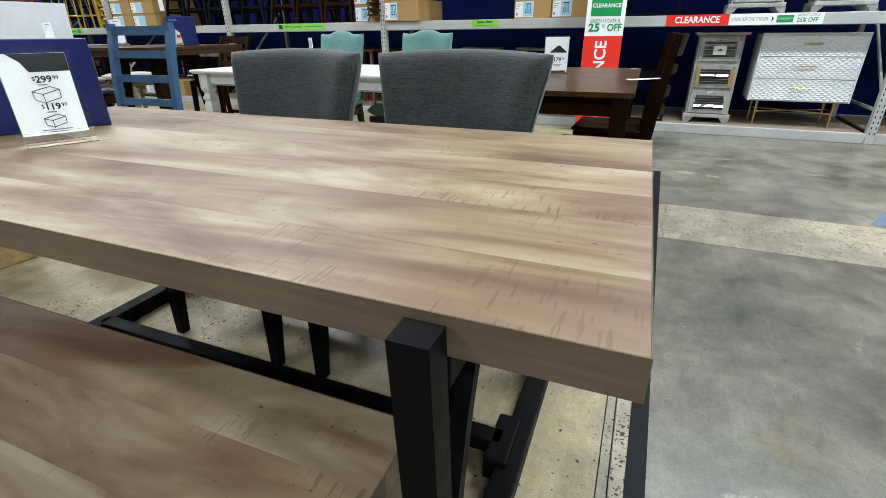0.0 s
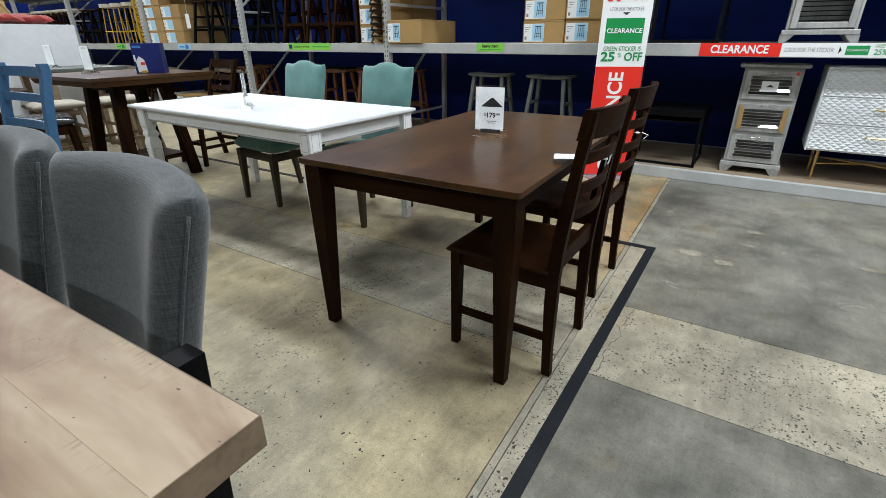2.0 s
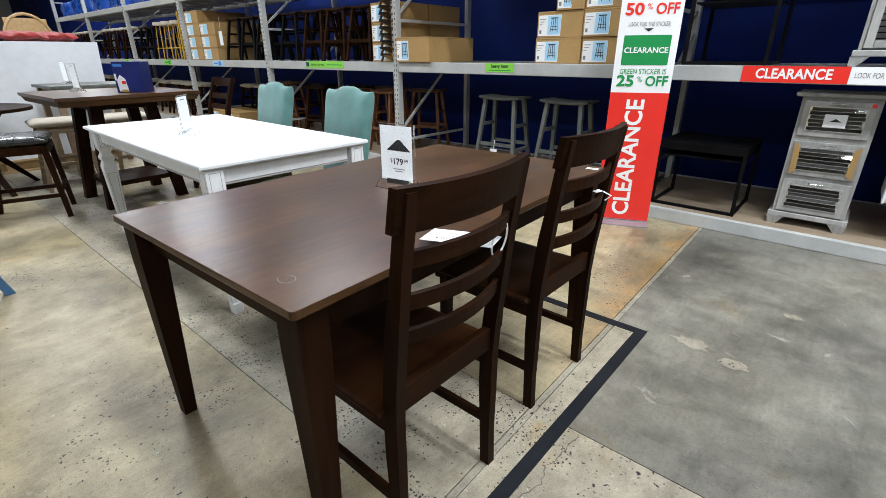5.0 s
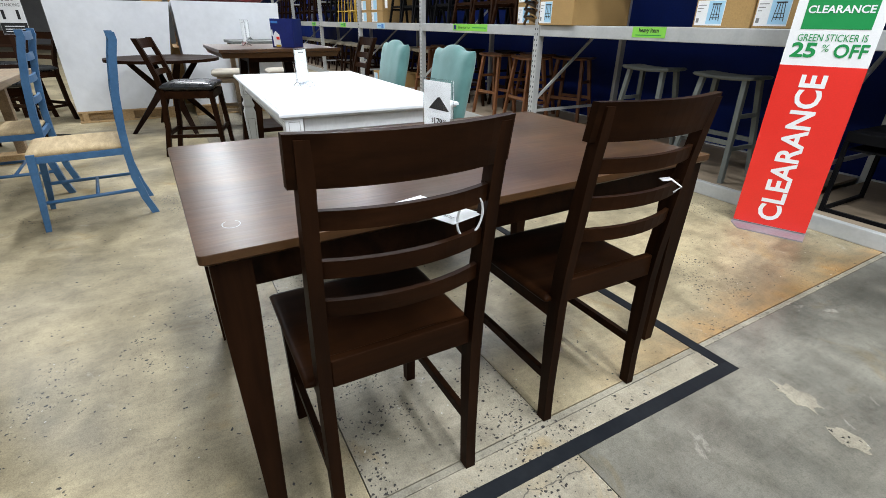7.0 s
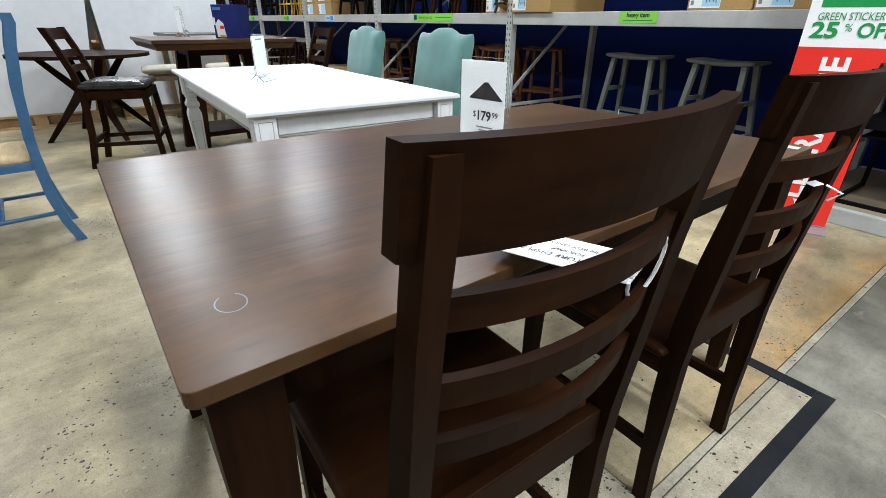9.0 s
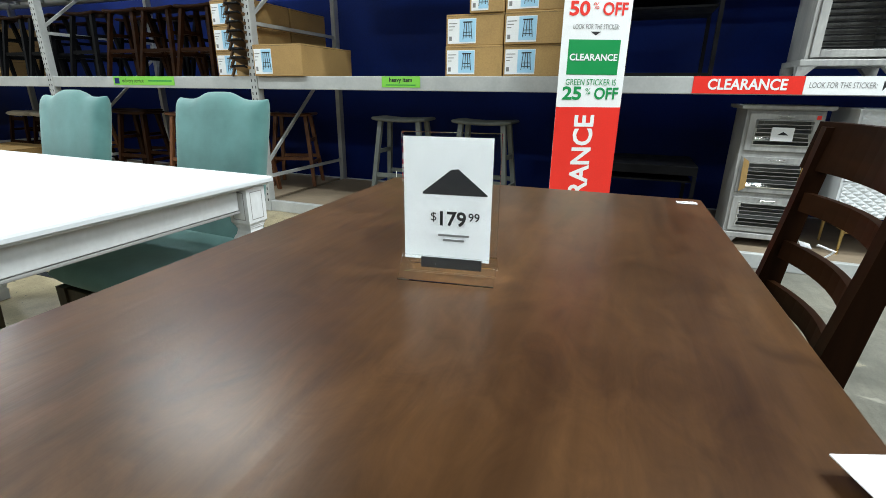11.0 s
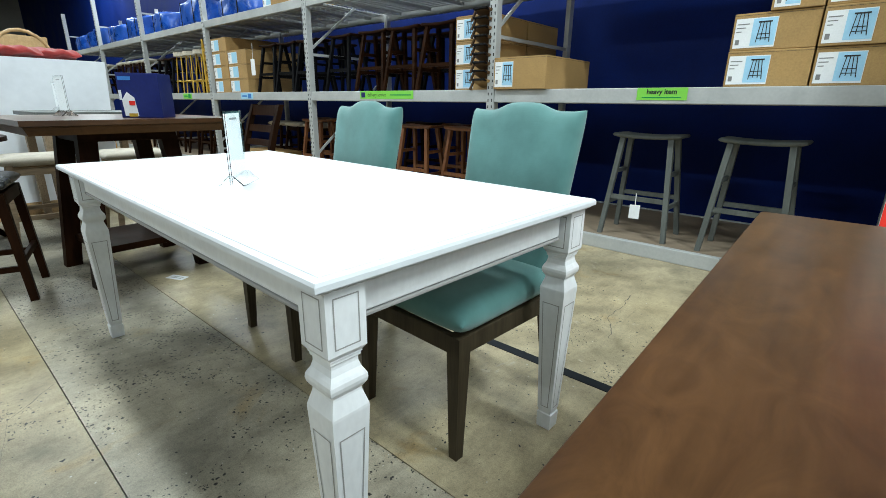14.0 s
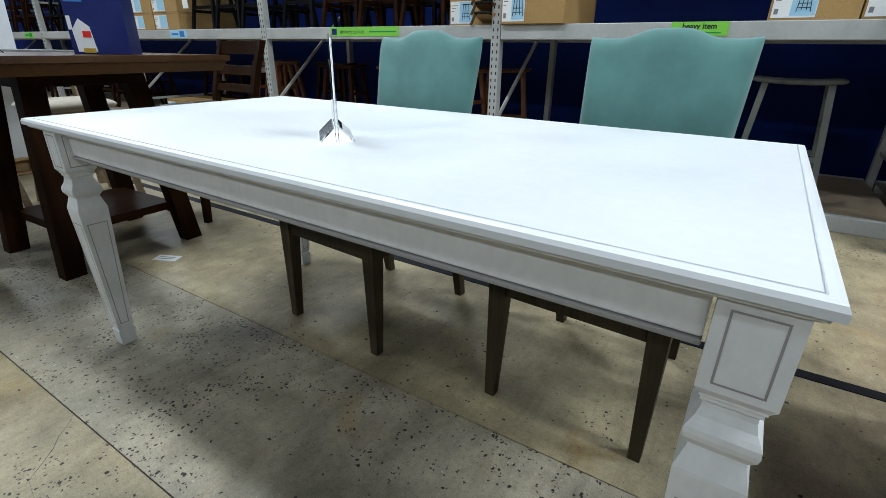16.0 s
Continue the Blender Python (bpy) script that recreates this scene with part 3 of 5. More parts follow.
def dark_table():
    t = thing("dining_table", pose(-0.582, 3.11, 0, 0, 0, 1.6), "espresso brown wooden dining table with tapered legs", "table")
    W, L = 0.47, 0.782
    rings = [[Vector((sx * (W - o), sy * (L - o), z)) for sx, sy in ((-1, -1), (1, -1), (1, 1), (-1, 1))] for z, o in ((0.735, 0.006), (0.74, 0.0), (0.76, 0.0))]
    bm = loft(B(), rings)
    corners = [e for e in bm.edges if abs(e.verts[0].co.z - e.verts[1].co.z) > 0.004]
    bmesh.ops.bevel(bm, geom=corners, offset=0.012, segments=4, profile=0.5, affect="EDGES")
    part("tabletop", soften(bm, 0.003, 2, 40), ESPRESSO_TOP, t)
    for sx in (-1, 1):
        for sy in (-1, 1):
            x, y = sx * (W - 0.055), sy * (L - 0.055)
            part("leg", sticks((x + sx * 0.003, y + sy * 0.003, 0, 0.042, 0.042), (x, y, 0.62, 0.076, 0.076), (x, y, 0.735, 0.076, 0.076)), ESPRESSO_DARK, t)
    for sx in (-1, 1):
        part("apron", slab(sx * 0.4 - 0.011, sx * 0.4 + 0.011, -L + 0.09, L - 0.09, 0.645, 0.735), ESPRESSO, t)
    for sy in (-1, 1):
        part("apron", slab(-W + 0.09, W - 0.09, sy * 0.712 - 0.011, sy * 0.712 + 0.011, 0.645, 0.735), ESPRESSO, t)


def oak_top(parent, L, W, z0, z1, widths, name="tabletop"):
    """A top of edge-glued planks that run along x; the outermost ones are bevelled."""
    top = part(name, slab(-L + 0.004, L - 0.004, -W + 0.004, W - 0.004, z0 + 0.002, z1 - 0.004, 0), OAK, parent)
    y = -W
    for w in widths:
        part("plank", slab(-L, L, y + 0.00005, y + w - 0.00005, z0, z1, 0.0003, 1), OAK, top)
        y += w
    for sx in (-1, 1):
        part("edge_band", slab(sx * (L + 0.001) - 0.0009, sx * (L + 0.001) + 0.0009, -W - 0.0018, W + 0.0018, z0, z1, 0), OAK_EDGE, top)
        part("edge_band", slab(-L, L, sx * (W + 0.001) - 0.0009, sx * (W + 0.001) + 0.0009, z0, z1, 0), OAK_EDGE, top)


def oak_table():
    t = thing("dining_table", pose(-0.978, 0.846, 0, 0, 0, 1.4), "weathered oak dining table on a black steel trestle base", "table")
    L, W = 0.995, 0.4675
    oak_top(t, L, W, 0.71, 0.76, [0.147, 0.174, 0.136, 0.168, 0.176, 0.134])
    for sx in (-1, 1):
        x = sx * 0.785
        part("floor_beam", slab(x - 0.03, x + 0.03, -0.48, 0.48, 0.0, 0.06, 0.004), BLACK_METAL, t)
        for sy in (-1, 1):
            part("post", sticks((x, sy * 0.46, 0.06, 0.046, 0.045), (x, sy * 0.497, 0.752, 0.046, 0.042)), BLACK_METAL, t)
            arc = [(x - sx * 0.002, sy * yy, zz) for yy, zz in ((0.44, 0.06), (0.432, 0.16), (0.415, 0.28), (0.39, 0.4), (0.35, 0.53), (0.29, 0.665))]
            part("brace", loft(B(), [[Vector((px + dx, py - sy * dy, pz)) for dx, dy in ((-0.012, -0.014), (0.012, -0.014), (0.012, 0.014), (-0.012, 0.014))] for px, py, pz in arc]), BLACK_METAL, t)
        part("top_rail", slab(x - 0.025, x + 0.025, -0.47, 0.47, 0.665, 0.709), BLACK_METAL, t)
        part("bracket", slab(x - sx * 0.03 - 0.03, x - sx * 0.03 + 0.03, -0.045, 0.115, 0.005, 0.075, 0.006), BLACK_METAL, t)
    part("stretcher", slab(-0.754, 0.754, 0.01, 0.06, 0.03, 0.075, 0.004), BLACK_METAL, t)


def oak_bench():
    t = thing("bench", pose(-0.985, 0.31, 0, 0, 0, 1.5), "weathered oak bench with black steel legs tucked by the table", "bench")
    oak_top(t, 0.72, 0.19, 0.415, 0.46, [0.12, 0.13, 0.13], "seat")
    for sx in (-1, 1):
        x = sx * 0.6
        part("floor_beam", slab(x - 0.025, x + 0.025, -0.18, 0.18, 0, 0.05), BLACK_METAL, t)
        for sy in (-1, 1):
            part("leg", sticks((x, sy * 0.15, 0.05, 0.05, 0.04), (x, sy * 0.15, 0.414, 0.05, 0.04)), BLACK_METAL, t)
    part("stretcher", slab(-0.575, 0.575, -0.02, 0.02, 0.01, 0.05), BLACK_METAL, t)


# ---- chairs ----
def ladder_chair(m, label):
    c = thing("dining_chair", m, label, "chair", "espresso ladder-back chairs")
    for sx in (-1, 1):
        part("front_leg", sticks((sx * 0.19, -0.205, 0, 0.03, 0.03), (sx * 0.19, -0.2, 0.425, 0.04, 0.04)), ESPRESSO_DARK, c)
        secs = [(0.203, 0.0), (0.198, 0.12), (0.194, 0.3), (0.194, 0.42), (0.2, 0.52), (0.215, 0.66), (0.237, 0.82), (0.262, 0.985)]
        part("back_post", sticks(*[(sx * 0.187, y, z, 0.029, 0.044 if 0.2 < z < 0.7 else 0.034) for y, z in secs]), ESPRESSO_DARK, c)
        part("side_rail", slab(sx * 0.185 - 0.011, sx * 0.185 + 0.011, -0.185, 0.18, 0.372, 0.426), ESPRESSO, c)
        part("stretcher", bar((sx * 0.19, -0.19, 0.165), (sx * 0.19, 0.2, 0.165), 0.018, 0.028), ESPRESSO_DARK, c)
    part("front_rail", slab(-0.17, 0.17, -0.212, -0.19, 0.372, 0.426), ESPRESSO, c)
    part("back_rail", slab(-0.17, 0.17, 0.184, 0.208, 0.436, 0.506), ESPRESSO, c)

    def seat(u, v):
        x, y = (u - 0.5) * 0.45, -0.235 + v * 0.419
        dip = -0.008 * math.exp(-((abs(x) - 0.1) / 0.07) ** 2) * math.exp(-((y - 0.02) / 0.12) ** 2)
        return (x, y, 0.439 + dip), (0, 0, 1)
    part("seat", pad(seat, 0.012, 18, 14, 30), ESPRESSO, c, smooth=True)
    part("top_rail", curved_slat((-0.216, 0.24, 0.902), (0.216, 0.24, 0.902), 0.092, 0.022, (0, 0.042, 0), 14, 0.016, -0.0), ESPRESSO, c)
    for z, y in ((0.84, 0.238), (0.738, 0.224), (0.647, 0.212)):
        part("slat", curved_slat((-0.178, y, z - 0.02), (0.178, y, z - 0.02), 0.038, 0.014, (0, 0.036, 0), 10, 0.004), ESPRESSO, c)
    return c


def grey_chair(m, label):
    c = thing("dining_chair", m, label, "chair", "charcoal upholstered chairs")
    for sx in (-1, 1):
        part("front_leg", sticks((sx * 0.235, -0.275, 0, 0.032, 0.032), (sx * 0.235, -0.262, 0.2, 0.045, 0.042), (sx * 0.225, -0.24, 0.38, 0.055, 0.055), off=0.006), BLACK_METAL, c)
        part("back_leg", sticks((sx * 0.24, 0.215, 0, 0.032, 0.035), (sx * 0.24, 0.17, 0.15, 0.04, 0.045), (sx * 0.232, 0.11, 0.31, 0.05, 0.055), off=0.006), BLACK_METAL, c)
    part("seat_frame", slab(-0.25, 0.25, -0.28, 0.2, 0.29, 0.4, 0.012), GREY_CLOTH, c)

    def seat(u, v):
        return ((u - 0.5) * 0.53, -0.3 + v * 0.53, 0.43), (0, 0, 1)
    part("seat", pad(seat, 0.055, 18, 18, 8), GREY_CLOTH, c, smooth=True)

    def back(u, v):
        a = 2 * u - 1
        half = 0.2 + 0.1 * v ** 1.5
        z = 0.245 + v * (0.72 - 0.012 * a * a)
        y = 0.165 + 0.16 * v ** 1.2 - 0.075 * a * a * (0.4 + 0.6 * v)
        return (a * half, y, z), Vector((0.35 * a, 1, -0.2)).normalized()
    part("backrest", pad(back, lambda u, v, s: 0.042 + 0.012 * (s < 0), 30, 26, 16), GREY_CLOTH, c, smooth=True)
    seam = []
    for i in range(1, 24):
        v = i / 24
        p, w = back(1.0, v)
        seam.append(Vector(p) + Vector((0.001, 0, 0)))
    part("piping", rod(seam, 0.0035, 6), GREY_CLOTH, c, "stitched side seam", True)
    return c


def teal_chair(m, label):
    c = thing("dining_chair", m, label, "chair", "teal upholstered chairs")
    for sx in (-1, 1):
        part("front_leg", sticks((sx * 0.213, -0.262, 0, 0.03, 0.03), (sx * 0.208, -0.255, 0.36, 0.048, 0.048), (sx * 0.208, -0.255, 0.405, 0.048, 0.048)), TAUPE_WOOD, c)
        part("back_leg", sticks((sx * 0.2, 0.262, 0, 0.03, 0.032), (sx * 0.2, 0.215, 0.3, 0.042, 0.045), (sx * 0.2, 0.205, 0.44, 0.042, 0.045)), TAUPE_WOOD, c)
        part("side_rail", slab(sx * 0.212 - 0.012, sx * 0.212 + 0.012, -0.23, 0.19, 0.345, 0.403), TAUPE_WOOD, c)
    part("front_rail", slab(-0.184, 0.184, -0.272, -0.248, 0.345, 0.403), TAUPE_WOOD, c)
    part("back_rail", slab(-0.179, 0.179, 0.19, 0.214, 0.345, 0.403), TAUPE_WOOD, c)

    def seat(u, v):
        return ((u - 0.5) * (0.49 - 0.03 * v), -0.285 + v * 0.5, 0.45), (0, 0, 1)
    part("seat", pad(seat, lambda u, v, s: 0.05 if s < 0 else 0.052, 20, 20, 9), TEAL, c, smooth=True)

    def back(u, v):
        a = 2 * u - 1
        camel = 0.028 * math.exp(-(a / 0.42) ** 4) + 0.004 * math.exp(-((abs(a) - 0.97) / 0.1) ** 2)
        return (a * (0.205 + 0.028 * v), 0.195 + 0.112 * v, 0.41 + v * 0.592 + camel * v), Vector((0, 1, -0.18)).normalized()
    part("backrest", pad(back, lambda u, v, s: 0.038 if s > 0 else 0.046, 30, 22, 12), TEAL, c, smooth=True)
    return c


def blue_chair(m, label):
    c = thing("dining_chair", m, label, "chair", "blue rush-seat chairs")
    for sx in (-1, 1):
        part("front_leg", sticks((sx * 0.225, -0.285, 0, 0.026, 0.028), (sx * 0.22, -0.265, 0.2, 0.034, 0.036), (sx * 0.217, -0.245, 0.455, 0.036, 0.04), off=0.006), BLUE_PAINT, c)
        secs = [(0.275, 0.0), (0.24, 0.11), (0.215, 0.25), (0.21, 0.4), (0.213, 0.55), (0.232, 0.75), (0.268, 0.95), (0.292, 1.04), (0.287, 1.08)]
        part("back_post", sticks(*[(sx * (0.19 + 0.035 * min(1, z / 0.5)), y, z, 0.036, 0.042) for y, z in secs], off=0.007), BLUE_PAINT, c)
        part("side_rail", slab(sx * 0.215 - 0.011, sx * 0.215 + 0.011, -0.23, 0.2, 0.4, 0.44), BLUE_PAINT, c)
        part("stretcher", rod([(sx * 0.22, -0.265, 0.17), (sx * 0.207, 0.25, 0.17)], 0.011), BLUE_PAINT, c, smooth=True)
    part("cross_stretcher", rod([(-0.213, 0.0, 0.17), (0.213, 0.0, 0.17)], 0.01), BLUE_PAINT, c, smooth=True)
    part("front_rail", slab(-0.2, 0.2, -0.262, -0.24, 0.4, 0.44), BLUE_PAINT, c)
    part("back_rail", slab(-0.2, 0.2, 0.2, 0.222, 0.4, 0.44), BLUE_PAINT, c)

    def seat(u, v):
        return ((u - 0.5) * 0.45, -0.27 + v * 0.47, 0.45), (0, 0, 1)
    part("seat", pad(seat, 0.022, 14, 14, 14), RUSH, c, "woven straw-coloured rush seat", True)
    for z, y, h in ((1.015, 0.283, 0.05), (0.89, 0.256, 0.042), (0.755, 0.232, 0.042), (0.62, 0.218, 0.042)):
        part("slat", curved_slat((-0.212, y, z), (0.212, y, z), h, 0.018, (0, 0.018, 0), 8), BLUE_PAINT, c)
    return c


white_table()
dark_table()
oak_table()
oak_bench()
ladder_chair(pose(-0.213, 2.711, 0, 0, 0, -90.6), "espresso wooden ladder-back chair with a hanging price tag")
ladder_chair(pose(-0.241, 3.396, 0, 0, 0, -90.6), "espresso wooden ladder-back chair at the brown table")
g1 = grey_chair(pose(-1.258, 1.258, 0, 0, 0, -2), "charcoal linen upholstered dining chair with a flared back")
copy_thing(g1, pose(-0.604, 1.243, 0, 0, 0, -4))
a1 = teal_chair(pose(-1.84, 3.593, 0, 0, 0, -3), "teal velvet upholstered chair tucked under the white table")
copy_thing(a1, pose(-2.682, 3.583, 0, 0, 0, -4))
b1 = blue_chair(pose(-2.835, 1.828, 0, 0, 0, 5), "blue painted ladder-back chair with a woven rush seat")
copy_thing(b1, pose(-3.56, 1.31, 0, 0, 0, 2))


# ---- the storage rack ----
POSTS = [-16.29, -13.69, -11.09, -8.49, -5.89, -3.29, -0.69, 1.91, 4.51]
RACK_Y, RACK_B = 5.71, 6.92


def storage_rack():
    r = thing("storage_rack", pose(0, 0, 0), "long grey steel storage rack with three shelf levels along the wall", "rack")
    slots = B()
    for k in range(56):
        for dx in (-0.018, 0.018):
            box(slots, (dx, -0.0005, 0.1 + 0.05 * k), (0.009, 0.002, 0.022))
    slot_me = None
    for x in POSTS:
        for y in (RACK_Y - 0.008, RACK_B):
            h = 0.036 if y < 6 else 0.024
            p = part("upright", slab(x - h, x + h, y, y + 0.07, 0, 3.0, 0.004), STEEL, r)
            if y < 6:
                if slot_me is None:
                    s = part("slots", slots, HOLE, p)
                    slot_me = s.data
                else:
                    s = shared("slots", slot_me, p)
                s.matrix_basis = pose(x, y, 0)
                s["kind"] = "stuff"
        for z in (0.3, 1.54, 2.5):
            part("brace", bar((x, RACK_Y + 0.06, z), (x, RACK_B, z), 0.02, 0.028, 0.002), STEEL, r)
        for za, zb in ((0.42, 1.37), (1.6, 2.5)):
            part("brace", bar((x, RACK_Y + 0.06, za), (x, RACK_B, zb), 0.02, 0.025, 0.002), STEEL, r)
    for xa, xb in zip(POSTS, POSTS[1:]):
        a, b = xa + 0.037, xb - 0.037
        for z0, z1 in ((0.0, 0.095), (1.035, 1.135), (2.03, 2.125)):
            part("beam", slab(a, b, RACK_Y, RACK_Y + 0.045, z0, z1, 0.005), STEEL, r)
            part("beam", slab(a, b, RACK_B + 0.01, RACK_B + 0.055, z0, z1, 0.005), STEEL, r)
        part("deck", slab(a, b, RACK_Y + 0.046, RACK_B + 0.008, 0.07, 0.09, 0), DECK, r, "worn plywood deck")
        near = -8.6 < xa < 1.0
        for z in (1.11, 2.1):
            deck = None
            for k in range(5):
                bearer = B()
                box(bearer, (a + (k + 0.5) * (b - a) / 5, (RACK_Y + RACK_B) / 2 + 0.03, z - 0.016), (0.035, RACK_B - RACK_Y - 0.06, 0.03))
                if deck is None:
                    deck = part("deck", bearer, STEEL, r, "slatted steel deck")
                else:
                    part("bearer", bearer, STEEL, deck)
            if near:
                slat = None
                for k in range(16):
                    y = RACK_Y + 0.088 + k * 0.073
                    if slat is None:
                        slat = part("deck_slat", slab((a - b) / 2, (b - a) / 2, -0.028, 0.028, 0.001, 0.015, 0), STEEL, deck)
                        slat.matrix_basis = pose((a + b) / 2, y, z)
                    else:
                        shared("deck_slat", slat.data, deck, pose((a + b) / 2, y, z))
            else:
                bm = B()
                for k in range(16):
                    box(bm, ((a + b) / 2, RACK_Y + 0.088 + k * 0.073, z + 0.008), (b - a, 0.056, 0.014))
                part("deck_slats", bm, STEEL, deck)["kind"] = "stuff"


storage_rack()


# ---- stools ----
_stools = {}


def stool(x, y, z, turn, seat_mat, leg_mat, label, h=0.72, w=0.44, d=0.24, group="saddle stools", saddle=True):
    key = (seat_mat.name, leg_mat.name, label, h, w, d)
    m = pose(x, y, z, 0, 0, turn)
    if key in _stools:
        return copy_thing(_stools[key], m)
    s = thing("bar_stool", m, label, "stool", group)

    def top(u, v):
        a = 2 * u - 1
        return (a * w / 2, (v - 0.5) * d, h - 0.022 + (0.013 * a * a if saddle else 0.0)), (0, 0, 1)
    part("seat", pad(top, 0.015 if saddle else 0.035, 12, 8, 26 if saddle else 8), seat_mat, s, smooth=True)
    fx, fy, tx, ty = w / 2 - 0.005, d / 2 + 0.05, w / 2 - 0.07, d / 2 - 0.035
    at = lambda k, sx, sy: (sx * (fx + (tx - fx) * k), sy * (fy + (ty - fy) * k), (h - 0.03) * k)
    for sx in (-1, 1):
        for sy in (-1, 1):
            x0, y0, _ = at(0, sx, sy)
            x1, y1, z1 = at(1, sx, sy)
            part("leg", sticks((x0, y0, 0, 0.032, 0.032), (x1, y1, z1, 0.036, 0.036)), leg_mat, s)
        part("side_stretcher", bar(at(0.66, sx, -1), at(0.66, sx, 1), 0.02, 0.03), leg_mat, s)
        part("side_stretcher", bar(at(0.34, sx, -1), at(0.34, sx, 1), 0.02, 0.03), leg_mat, s)
    for sy in (-1, 1):
        if not saddle:
            part("rail", bar(at(0.9, -1, sy), at(0.9, 1, sy), 0.02, 0.045), leg_mat, s)
        part("foot_rail", bar(at(0.4, -1, sy), at(0.4, 1, sy), 0.02, 0.032), leg_mat, s)
    _stools[key] = s
    return s


def wire_stool(x, y, z, turn=0):
    s = _stools.get("wire")
    if s:
        return copy_thing(s, pose(x, y, z, 0, 0, turn))
    s = thing("bar_stool", pose(x, y, z, 0, 0, turn), "yellow metal bar stool with a pale round padded seat", "stool", "yellow metal stools")
    part("seat", disc(0.17, 0.6, 0.66, 24, 0.02), BEIGE_CLOTH, s, "pale padded seat")
    for k in range(4):
        a = math.pi / 4 + k * math.pi / 2
        part("leg", rod([(0.19 * math.cos(a), 0.19 * math.sin(a), 0), (0.13 * math.cos(a), 0.13 * math.sin(a), 0.6)], 0.01, 6), GOLD_PAINT, s)
    ring = [(0.17 * math.cos(a), 0.17 * math.sin(a), 0.2) for a in [2 * math.pi * k / 16 for k in range(17)]]
    part("foot_ring", rod(ring, 0.008, 6), GOLD_PAINT, s)
    _stools["wire"] = s
    return s


# ---- cartons ----
def print_stool(parent, x, z, s, y):
    """A small line drawing of a stool, as on the carton's label."""
    for a, b in (((-0.3, -0.5), (-0.2, 0.45)), ((0.3, -0.5), (0.2, 0.45)), ((-0.1, -0.42), (-0.06, 0.45)), ((0.12, -0.42), (0.06, 0.45)), ((-0.25, -0.1), (0.25, -0.1)), ((-0.28, -0.3), (0.28, -0.3))):
        part("line", bar((x + a[0] * s, y, z + a[1] * s), (x + b[0] * s, y, z + b[1] * s), 0.0015, 0.035 * s, 0), INK, parent)
    part("line", bar((x - 0.3 * s, y, z + 0.48 * s), (x + 0.3 * s, y, z + 0.48 * s), 0.0015, 0.07 * s, 0), INK, parent)


def carton(x0, x1, y0, y1, z0, z1, label_w=0.55, tilt=0.0, drawn=True, group="stool cartons"):
    c = thing("carton", pose((x0 + x1) / 2, y0, z0, 0, 0, tilt), "brown cardboard carton with a white and blue stool label", "box", group)
    w, d, h = x1 - x0, y1 - y0, z1 - z0
    part("body", slab(-w / 2, w / 2, 0, d, 0, h, 0.004, 2), CARTON, c)
    part("tape", slab(-w / 2 + 0.004, w / 2 - 0.004, d / 2 - 0.03, d / 2 + 0.03, h, h + 0.001, 0), CARTON, c)
    part("flap_seam", slab(-w / 2 - 0.0006, w / 2 + 0.0006, -0.0006, d + 0.0006, h - 0.012, h - 0.0105, 0), HOLE, c)
    if label_w:
        a, b = -w / 2 + 0.012, -w / 2 + 0.012 + w * label_w
        lab = sheet(a, b, h * 0.07, h * 0.86, -0.0012, PAPER, c, "label")
        m = a + (b - a) * 0.42
        sheet(m, b - 0.003, h * 0.12, h * 0.84, -0.0024, SKY_PRINT, lab, "print")
        if drawn:
            print_stool(lab, (m + b) / 2, h * 0.48, h * 0.55, -0.004)
        for k in range(3):
            sheet(a + 0.008, a + (m - a) * (0.8 - 0.2 * k), h * (0.7 - 0.1 * k), h * (0.725 - 0.1 * k), -0.0024, GREY_INK, lab, "bar")
        sheet(a + 0.01, a + 0.03, h * 0.16, h * 0.3, -0.0024, GREY_INK, lab, "bar")
    return c


# ---- shop signs ----
def sign_holder(m, label, build):
    """A clear upright acrylic holder on a foot; the card inside is drawn by build(card)."""
    s = thing("sign_holder", m, label, "sign", "acrylic sign holders")
    for sy in (-1, 1):
        wing = loft(B(), [[Vector((x, sy * y, z)) for y, z in ((0.0052, 0.031), (0.0078, 0.033), (0.04, 0.0025), (0.04, 0.0), (0.036, 0.0))] for x in (-0.076, 0.076)])
        part("foot", soften(wing, 0.0005, 1), ACRYLIC_FOOT, s)
    for y in (-0.0032, 0.0032):
        part("pane", slab(-0.0755, 0.0755, y - 0.001, y + 0.001, 0.0003, 0.226, 0.0005, 1), ACRYLIC, s)
    card = sheet(-0.074, 0.064, 0.024, 0.219, 0.0, PAPER, s, "card", 0.0012)
    build(card)
    return s


def poly(name, pts, y, material, parent):
    bm = B()
    vs = [bm.verts.new((x, y, z)) for x, z in pts]
    bm.faces.new(vs)
    r = bmesh.ops.extrude_face_region(bm, geom=bm.faces[:])
    for v in r["geom"]:
        if isinstance(v, bmesh.types.BMVert):
            v.co.y += 0.0006
    return part(name, bm, material, parent)


def at(x, y, z):
    return Matrix.Translation((x, y, z)) @ FACE


def price(card, dollars, cents, x, z, s):
    y = -0.0016
    text("$", s * 0.66, INK, card, at(x - s * 0.98, y, z + s * 0.1), "price")
    text(dollars, s * 1.06, INK, card, at(x - s * 0.03, y, z), "price", spread=1.0, bold=s * 0.026)
    text(cents, s * 0.62, INK, card, at(x + s * 1.16, y, z + s * 0.15), "price", bold=s * 0.006)


